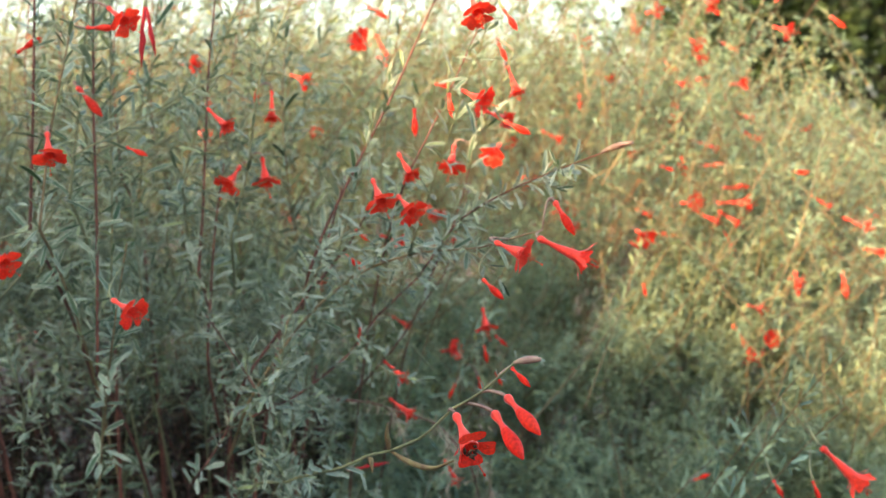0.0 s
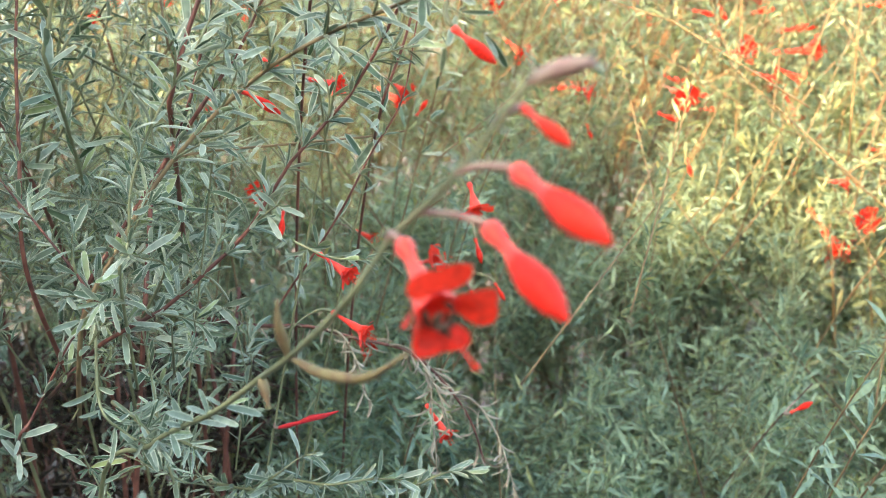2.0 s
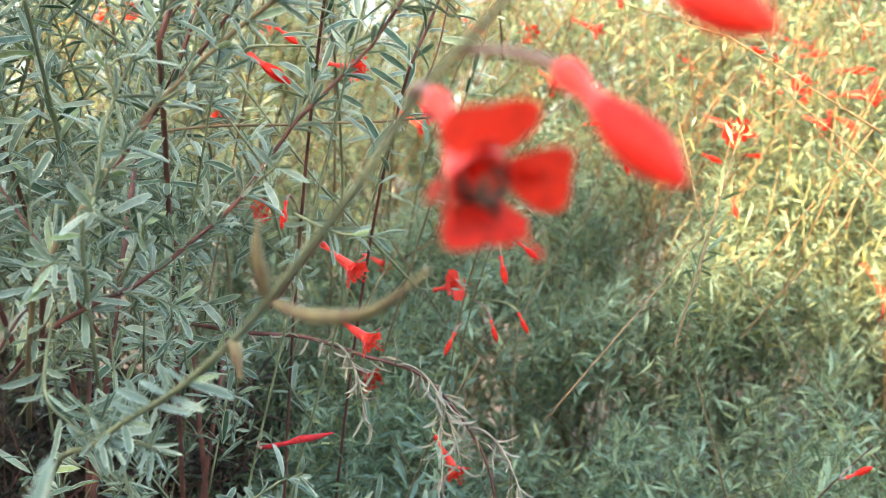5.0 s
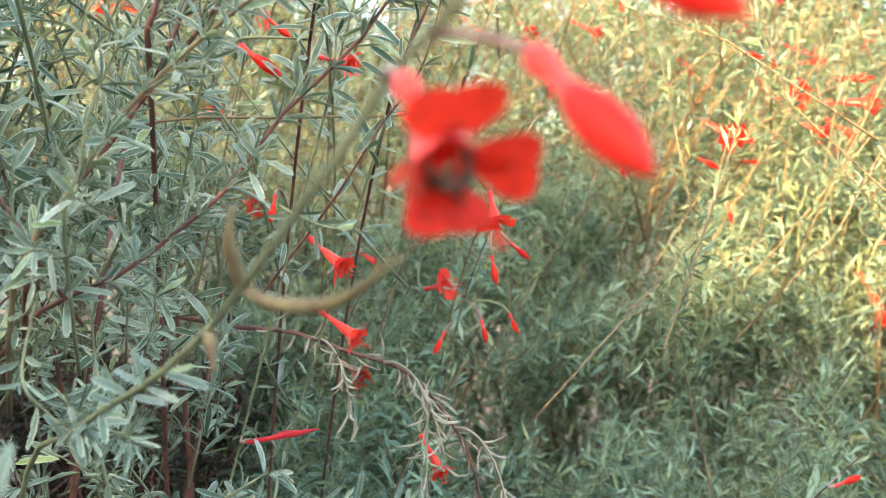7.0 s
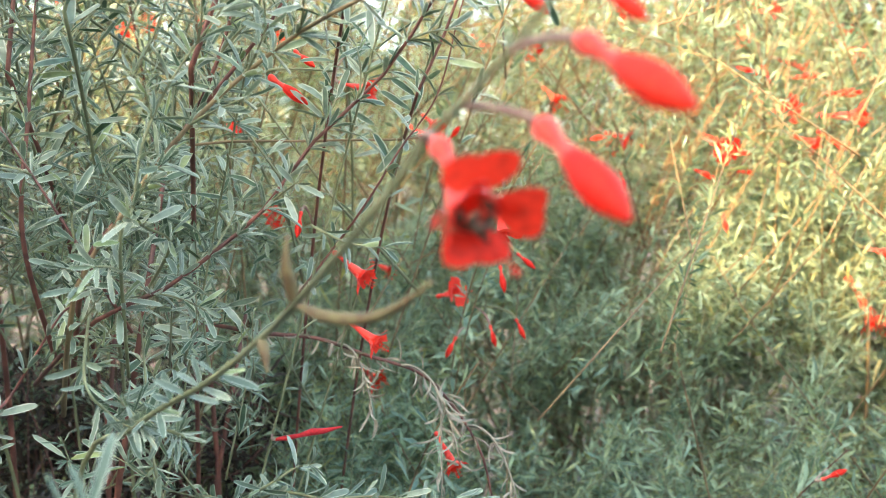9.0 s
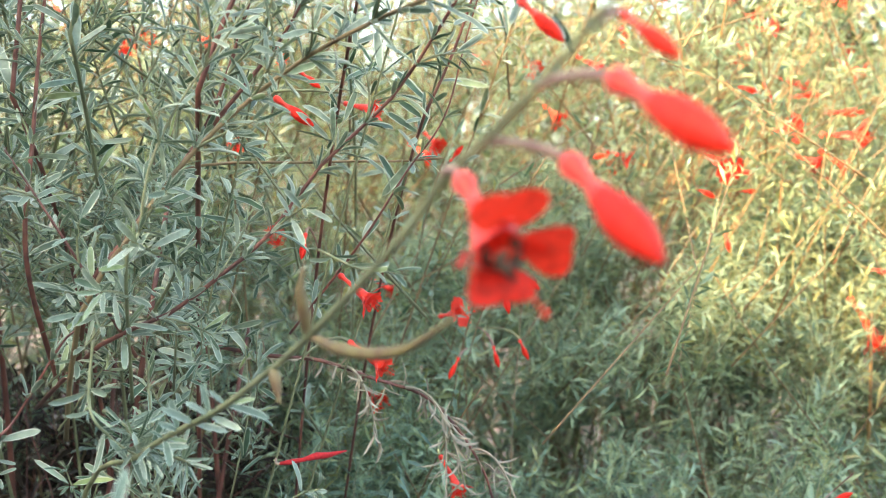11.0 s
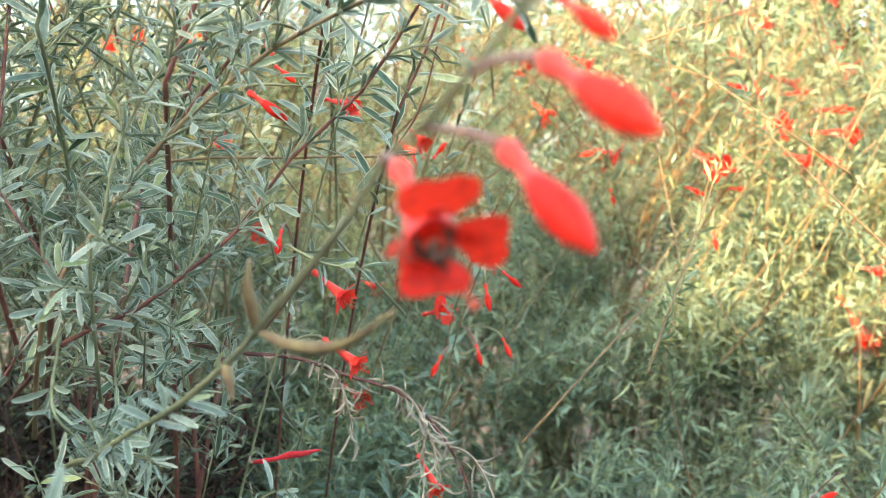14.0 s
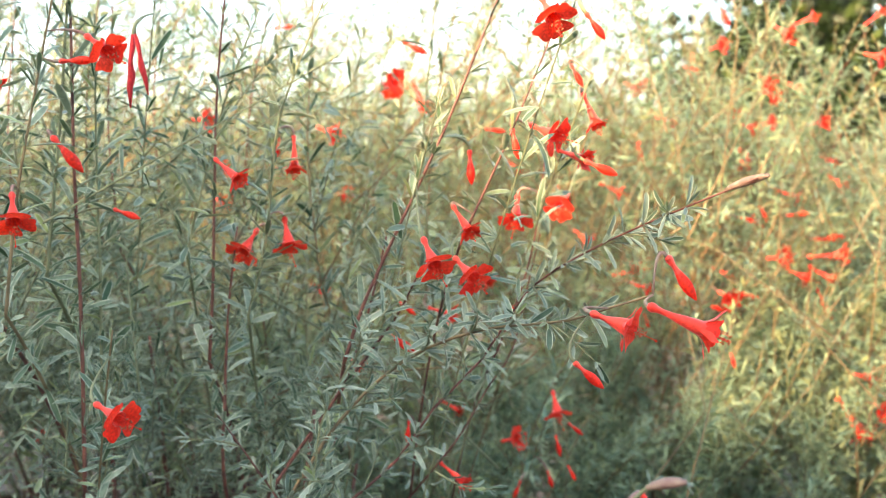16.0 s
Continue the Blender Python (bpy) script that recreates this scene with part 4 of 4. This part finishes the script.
def rosette(owner, foot, tip, count, seed, label):
    """A short twig that ends in a dense star of narrow leaves."""
    off = SHIFT[owner]
    r = np.random.default_rng(seed)
    line = bezier(foot, (np.array(foot) + tip) / 2 + np.array((0, 0, 0.004)), tip, 9) - off
    st = piece("tuft", mesh_of("tuft", *tube(line, np.linspace(0.0011, 0.0006, 9), 7), MAT_STEM_GREEN), owner, label)
    for i in range(count):
        s = 1 - 0.62 * (i / count) ** 1.2
        p, d, _ = along(line, [s])
        out = unit(np.cross(d[0], r.normal(size=3)))
        tilt = radians(np.clip(18 + 100 * i / count + r.normal(0, 10), 5, 105))
        way = Vector(unit(d[0] * math.cos(tilt) + out * math.sin(tilt)))
        x = way.cross(Vector(d[0] + 0.2 * r.normal(size=3))).normalized()
        m = Matrix((x, way.cross(x), way)).transposed().to_4x4()
        k = float(r.uniform(0.62, 1.05)) * (0.6 if i < 6 else 1.0)
        piece("leaf", LEAF_SHAPES[int(r.integers(0, 8))], st, "", Matrix.Translation(Vector(p[0] + out * 0.0006)) @ m @ Matrix.Diagonal((0.56 * k, 0.8 * k, k, 1)))


rosette(shrub_near, (-0.100, 0.640, 0.640), (-0.070, 0.594, 0.634), 60, 401, "dense star-shaped tuft of narrow silver-grey leaves")
rosette(shrub_near, (-0.085, 0.640, 0.622), (-0.058, 0.604, 0.628), 40, 402, "dense star-shaped tuft of narrow silver-grey leaves")


def tip_cluster(owner, a, b, turn):
    """A stubby unopened shoot: a swollen grey-pink stub with a crown of young leaves."""
    off = SHIFT[owner]
    r = np.random.default_rng(turn)
    line = bezier(a, (np.array(a) + b) / 2 + np.array((0, 0, 0.0012)), b, 7) - off
    stub = piece("young_shoot", mesh_of("young_shoot", *tube(line, np.array((.8, 1.3, 1.7, 1.9, 1.8, 1.5, 0.9)) * 0.001, 9), MAT_OVARY), owner, "swollen grey-pink young shoot")
    d = unit(line[-1] - line[0])
    for i in range(6):
        out = unit(np.cross(d, r.normal(size=3)))
        way = Vector(unit(d * r.uniform(0.5, 1.2) + out * 0.7))
        x = way.cross(Vector(d)).normalized()
        m = Matrix((x, way.cross(x), way)).transposed().to_4x4()
        piece("leaf", LEAF_SHAPES[int(r.integers(0, 8))], stub, "", Matrix.Translation(Vector(line[5])) @ m @ Matrix.Scale(float(r.uniform(0.22, 0.38)), 4))


tip_cluster(hero, (0.0680, 0.3868, 0.7580), (0.0800, 0.3820, 0.7605), 301)
tip_cluster(shrub_near, (0.1250, 0.524, 0.8485), (0.1400, 0.508, 0.8540), 302)


# ---- blossoms of the two shrubs ----
blossom(shrub_near, "open", (-0.094, 0.665, 0.844), 28, -69, 0.8)
blossom(shrub_near, "open", (-0.011, 0.585, 0.832), 32, -52, 0.8)
blossom(shrub_near, "open", (0.003, 0.607, 0.82), 45, -37, 0.8)
blossom(shrub_near, "open", (0.063, 0.508, 0.8), 69, -22, 0.8)
blossom(shrub_near, "trumpet", (0.087, 0.507, 0.802), 86, -26, 1)
blossom(shrub_near, "bud", (0.097, 0.513, 0.822), 76, -59, 0.87)
blossom(shrub_near, "bud", (0.056, 0.522, 0.777), 81, -44, 0.67)
blossom(shrub_near, "open", (-0.165, 0.541, 0.765), 62, -23, 0.8)
blossom(shrub_near, "bud", (-0.2, 0.603, 0.893), 80, -50, 0.98)
blossom(shrub_near, "open", (-0.208, 0.568, 0.865), 22, -57, 0.8)
blossom(shrub_near, "bud", (-0.17, 0.601, 0.854), 85, -22, 0.59)
blossom(shrub_near, "trumpet", (-0.123, 0.629, 0.878), 60, -37, 0.7)
blossom(shrub_near, "trumpet", (-0.087, 0.673, 0.89), 4, -72, 0.7)
blossom(shrub_near, "open", (-0.11, 0.668, 0.838), -37, -46, 0.8)
blossom(shrub_near, "bud", (0.013, 0.663, 0.876), 6, -81, 0.77)
blossom(shrub_near, "bud", (0.037, 0.643, 0.886), 44, -78, 0.69)
blossom(shrub_near, "open", (0.046, 0.637, 0.887), 58, -25, 0.8)
blossom(shrub_near, "bud", (0.074, 0.632, 0.866), 85, -27, 0.75)
blossom(shrub_near, "trumpet", (0.062, 0.662, 0.873), 47, -18, 0.7)
blossom(shrub_near, "trumpet", (0.077, 0.658, 0.904), 50, -66, 0.7)
blossom(shrub_near, "bud", (0.071, 0.652, 0.919), 67, -64, 0.55)
blossom(shrub_near, "wilted", (-0.154, 0.602, 0.942), -59, -83, 0.75)
blossom(shrub_near, "wilted", (-0.156, 0.612, 0.944), 73, -80, 0.65)
blossom(shrub_near, "open", (-0.173, 0.587, 0.941), 61, -34, 0.8)
blossom(shrub_near, "bud", (-0.185, 0.581, 0.928), 87, -1, 0.71)
blossom(shrub_near, "bud", (-0.038, 0.902, 0.969), 84, -31, 0.87)
blossom(shrub_near, "bud", (-0.03, 0.902, 0.924), 80, -51, 0.75)
blossom(shrub_near, "open", (-0.059, 0.957, 0.941), 42, 3, 0.8)
blossom(shrub_near, "bud", (0.071, 0.552, 0.932), 77, -57, 0.59)
blossom(shrub_near, "open", (0.051, 0.558, 0.942), 25, -47, 0.8)
blossom(shrub_near, "open", (0.04, 0.708, 0.849), -15, -58, 0.8)
blossom(shrub_near, "open", (0.077, 0.808, 0.846), -27, -29, 0.8)
blossom(shrub_near, "trumpet", (0.003, 0.632, 0.846), 36, -44, 0.7)
blossom(shrub_near, "bud", (-0.138, 0.903, 0.9), -47, -76, 0.63)
blossom(shrub_near, "trumpet", (-0.016, 0.709, 0.688), 61, -34, 0.7)
blossom(shrub_near, "trumpet", (-0.013, 0.717, 0.657), 71, -33, 0.7)
blossom(shrub_near, "wilted", (-0.046, 0.719, 0.6), 92, 10, 0.64)
blossom(shrub_near, "bud", (-0.046, 0.722, 0.768), 82, -36, 0.88)
blossom(shrub_near, "bud", (-0.039, 0.753, 0.783), 70, -37, 0.55)
blossom(shrub_near, "trumpet", (-0.024, 0.811, 0.772), 58, -13, 0.7)
blossom(shrub_near, "bud", (-0.037, 0.754, 0.705), -13, -63, 0.55)
blossom(shrub_near, "open", (-0.245, 0.558, 0.795), 61, -31, 0.8)
blossom(shrub_near, "bud", (-0.244, 0.62, 0.916), 89, 31, 0.72)
blossom(shrub_near, "bud", (0.022, 0.902, 0.898), 84, -10, 0.62)
blossom(shrub_far, "open", (0.061, 0.837, 0.705), 23, -66, 0.8)
blossom(shrub_far, "open", (-0.124, 1.007, 0.913), 70, -23, 0.8)
blossom(shrub_far, "open", (-0.235, 1.006, 0.925), 71, -4, 0.8)
blossom(shrub_far, "bud", (-0.152, 1.001, 0.999), 87, 2, 0.59)
blossom(shrub_far, "open", (0.315, 1.153, 0.753), 82, -24, 0.83)
blossom(shrub_far, "trumpet", (0.335, 1.156, 0.757), 76, -33, 0.9)
blossom(shrub_far, "trumpet", (0.343, 1.157, 0.734), 54, -67, 0.9)
blossom(shrub_far, "bud", (0.331, 1.119, 0.785), 93, 2, 1.15)
blossom(shrub_far, "trumpet", (0.327, 1.128, 0.768), 92, -1, 1.19)
blossom(shrub_back, "bud", (0.301, 1.202, 0.817), 70, -67, 0.71)
blossom(shrub_back, "trumpet", (0.142, 1.255, 0.849), 78, -27, 0.88)
blossom(shrub_back, "open", (0.319, 1.408, 0.939), 10, -48, 0.8)
blossom(shrub_back, "open", (0.331, 1.407, 0.909), 52, -17, 0.8)
blossom(shrub_back, "open", (0.276, 1.307, 0.991), 45, 8, 0.8)
blossom(shrub_back, "bud", (0.29, 1.303, 1.038), 67, -70, 0.96)
blossom(shrub_back, "open", (0.323, 1.207, 1.001), 55, -36, 0.8)
blossom(shrub_back, "trumpet", (0.34, 1.204, 1.0), 81, 15, 0.8)
blossom(shrub_back, "bud", (0.333, 1.204, 0.986), 58, -28, 0.55)
blossom(shrub_far, "open", (0.38, 1.107, 0.958), 52, -19, 0.8)
blossom(shrub_far, "trumpet", (0.381, 1.107, 0.984), 65, 35, 0.7)
blossom(shrub_back, "bud", (0.335, 1.404, 0.879), 24, -81, 0.97)
blossom(shrub_back, "bud", (0.275, 1.404, 0.998), 6, -81, 0.96)
blossom(shrub_back, "bud", (0.203, 1.403, 0.896), 51, -77, 0.91)
blossom(shrub_far, "trumpet", (0.333, 1.071, 0.642), 87, -58, 1.45)
blossom(shrub_far, "open", (0.345, 1.067, 0.664), 66, -12, 0.8)
blossom(shrub_far, "bud", (0.253, 1.101, 0.739), 86, -7, 0.55)
blossom(shrub_far, "bud", (0.062, 0.842, 0.671), 46, -77, 0.62)
blossom(shrub_far, "bud", (0.072, 0.853, 0.677), 72, -39, 0.55)
blossom(shrub_far, "open", (0.022, 0.957, 0.641), 53, 13, 0.8)
blossom(shrub_far, "bud", (0.057, 0.902, 0.629), 58, -73, 0.55)
blossom(shrub_far, "bud", (0.073, 0.902, 0.633), 70, -64, 0.55)
blossom(shrub_far, "bud", (0.036, 0.902, 0.622), -70, -62, 0.59)
blossom(shrub_far, "trumpet", (0.027, 0.769, 0.592), 50, -52, 0.7)
blossom(shrub_back, "open", (0.097, 1.258, 0.848), 23, -41, 0.8)
blossom(shrub_back, "bud", (0.146, 1.201, 0.753), 86, 8, 0.67)
blossom(shrub_far, "bud", (0.232, 1.042, 0.692), 55, -75, 0.56)
blossom(shrub_far, "bud", (0.164, 1.102, 0.724), 63, -71, 0.57)
blossom(shrub_far, "bud", (0.247, 0.851, 0.544), 87, 23, 0.61)
blossom(shrub_far, "bud", (0.03, 0.952, 0.744), 72, 48, 0.55)
blossom(shrub_far, "trumpet", (0.285, 0.623, 0.644), 84, -44, 1.21)
blossom(shrub_far, "bud", (0.256, 0.633, 0.618), 65, -59, 0.55)
blossom(shrub_far, "bud", (0.283, 0.633, 0.617), 49, -65, 0.55)
blossom(shrub_far, "bud", (0.393, 1.053, 0.701), 45, -80, 1.04)
blossom(shrub_far, "bud", (0.442, 1.053, 0.7), 51, -79, 1.15)
blossom(shrub_back, "bud", (0.279, 1.202, 0.724), 85, -5, 0.7)
blossom(shrub_back, "bud", (0.317, 1.304, 0.804), 71, -56, 0.77)
blossom(shrub_back, "trumpet", (0.329, 1.41, 0.882), 0, -72, 0.89)
blossom(shrub_back, "open", (0.332, 1.308, 0.958), 28, -25, 0.8)
blossom(shrub_back, "open", (0.335, 1.308, 0.941), 36, -23, 0.8)
blossom(shrub_back, "bud", (0.472, 1.203, 0.975), 78, -40, 0.84)
blossom(shrub_far, "trumpet", (0.44, 1.157, 0.773), 72, -36, 0.8)
blossom(shrub_far, "trumpet", (0.465, 1.127, 0.75), 76, -22, 0.98)
blossom(shrub_far, "trumpet", (0.487, 1.125, 0.715), 78, -11, 0.76)
blossom(shrub_back, "open", (0.21, 1.508, 0.973), 43, -23, 0.8)
blossom(shrub_back, "open", (0.283, 1.508, 0.992), 34, -26, 0.8)
blossom(shrub_far, "open", (-0.061, 1.108, 0.959), -13, -33, 0.8)
blossom(shrub_far, "trumpet", (-0.046, 1.11, 0.957), 58, -59, 0.96)
blossom(shrub_back, "bud", (0.193, 1.305, 0.894), 16, -78, 1)

# ---- tall stems of the back shrub ----
rt = np.random.default_rng(41)
rng = np.random.default_rng(42)
for i in range(70):
    x, y = rt.uniform(-0.7, 0.95), rt.uniform(0.95, 1.7)
    z = float(top_far(np.array(x), np.array(y))) + rt.uniform(0.0, 0.14)
    tip = np.array((x, y, z))
    foot = np.array((x * 0.6 - 0.08, 1.65 + (y - 1.65) * 0.6, -0.02))
    line = bezier(foot, (x - 0.13 + rt.normal(0, 0.03), y + 0.02, z * 0.7), tip, 14)
    leafy_stem(shrub_back, line, 0.0010, MAT_STEM_TAN, start=0.55, step=0.012, per=3, length=0.0155, lod=1, leaf=MAT_LEAF_FAR)
    STEMS[shrub_back].append(line)
    if i % 3 != 0:
        near_tip = line[11 if i % 2 else 12]
        way = Vector((rt.uniform(0.2, 1), rt.uniform(-1, 0), rt.uniform(-0.8, 0.2))).normalized()
        base = near_tip + np.array(way) * 0.012
        blossom(shrub_back, ("bud", "trumpet", "open")[i % 3 if i % 4 else 1], tuple(base), math.degrees(math.atan2(way.x, -way.y)), math.degrees(math.asin(way.z)), rt.uniform(0.7, 0.95))

# ---- leaning stems of the far shrub with pale seed pods ----
ro = np.random.default_rng(77)
rng = np.random.default_rng(78)
for i in range(34):
    x, y = ro.uniform(0.20, 0.90), ro.uniform(0.95, 1.35)
    z = float(top_far(np.array(x), np.array(y))) + ro.uniform(0.03, 0.10)
    foot = np.array((0.40 + (x - 0.40) * 0.5 - 0.20, 1.25 + (y - 1.25) * 0.4 + 0.05, -0.02))
    line = bezier(foot, (x - ro.uniform(0.08, 0.15), y + 0.10, z - 0.17), (x, y - 0.02, z), 18)
    leafy_stem(shrub_far, line, 0.0014, (MAT_STEM_ORANGE, MAT_STEM_ORANGE, MAT_STEM_TAN)[i % 3], start=0.35, step=0.016, per=3, length=0.014, lod=1, leaf=MAT_LEAF_FAR, label="leaning orange-brown flowering stem")
    STEMS[shrub_far].append(line)
    for s in ro.uniform(0.72, 0.98, int(ro.integers(2, 6))):
        p, d, _ = along(line, [s])
        out = unit(np.cross(d[0], ro.normal(size=3)))
        ln = ro.uniform(0.018, 0.028)
        end = p[0] + unit(d[0] * ro.uniform(0.5, 1.1) + out * 0.6 + np.array((0.3, -0.1, 0))) * ln
        body = bezier(p[0], (p[0] + end) / 2 + np.array((0, 0, ro.uniform(-0.002, 0.006))), end, 8)
        piece("seed_pod", mesh_of("seed_pod", *tube(body - SHIFT[shrub_far], np.array((.5, .7, 1.2, 1.5, 1.6, 1.5, 1.1, .4)) * mm, 6), MAT_POD_PALE), shrub_far, "slender pale green seed pod")
    if i % 2:
        way = Vector((ro.uniform(0.5, 1), ro.uniform(-0.5, 0.1), ro.uniform(-0.6, 0.1))).normalized()
        base = line[int(ro.integers(14, 17))] + np.array(way) * 0.010
        blossom(shrub_far, ("bud", "trumpet")[(i // 2) % 2], tuple(base), math.degrees(math.atan2(way.x, -way.y)), math.degrees(math.asin(way.z)), ro.uniform(0.7, 0.95))

flowering_stems(shrub_near, 0.35, 31, [MAT_STEM_GREEN, MAT_STEM_GREEN, MAT_STEM_TAN], MAT_LEAF_NEAR, 3, 0.76)
flowering_stems(shrub_back, 0.55, 33, [MAT_STEM_TAN, MAT_STEM_TAN, MAT_STEM_RED], MAT_LEAF_FAR, 1)
flowering_stems(shrub_far, 0.55, 32, [MAT_STEM_TAN, MAT_STEM_TAN, MAT_STEM_RED], MAT_LEAF_FAR, 1)
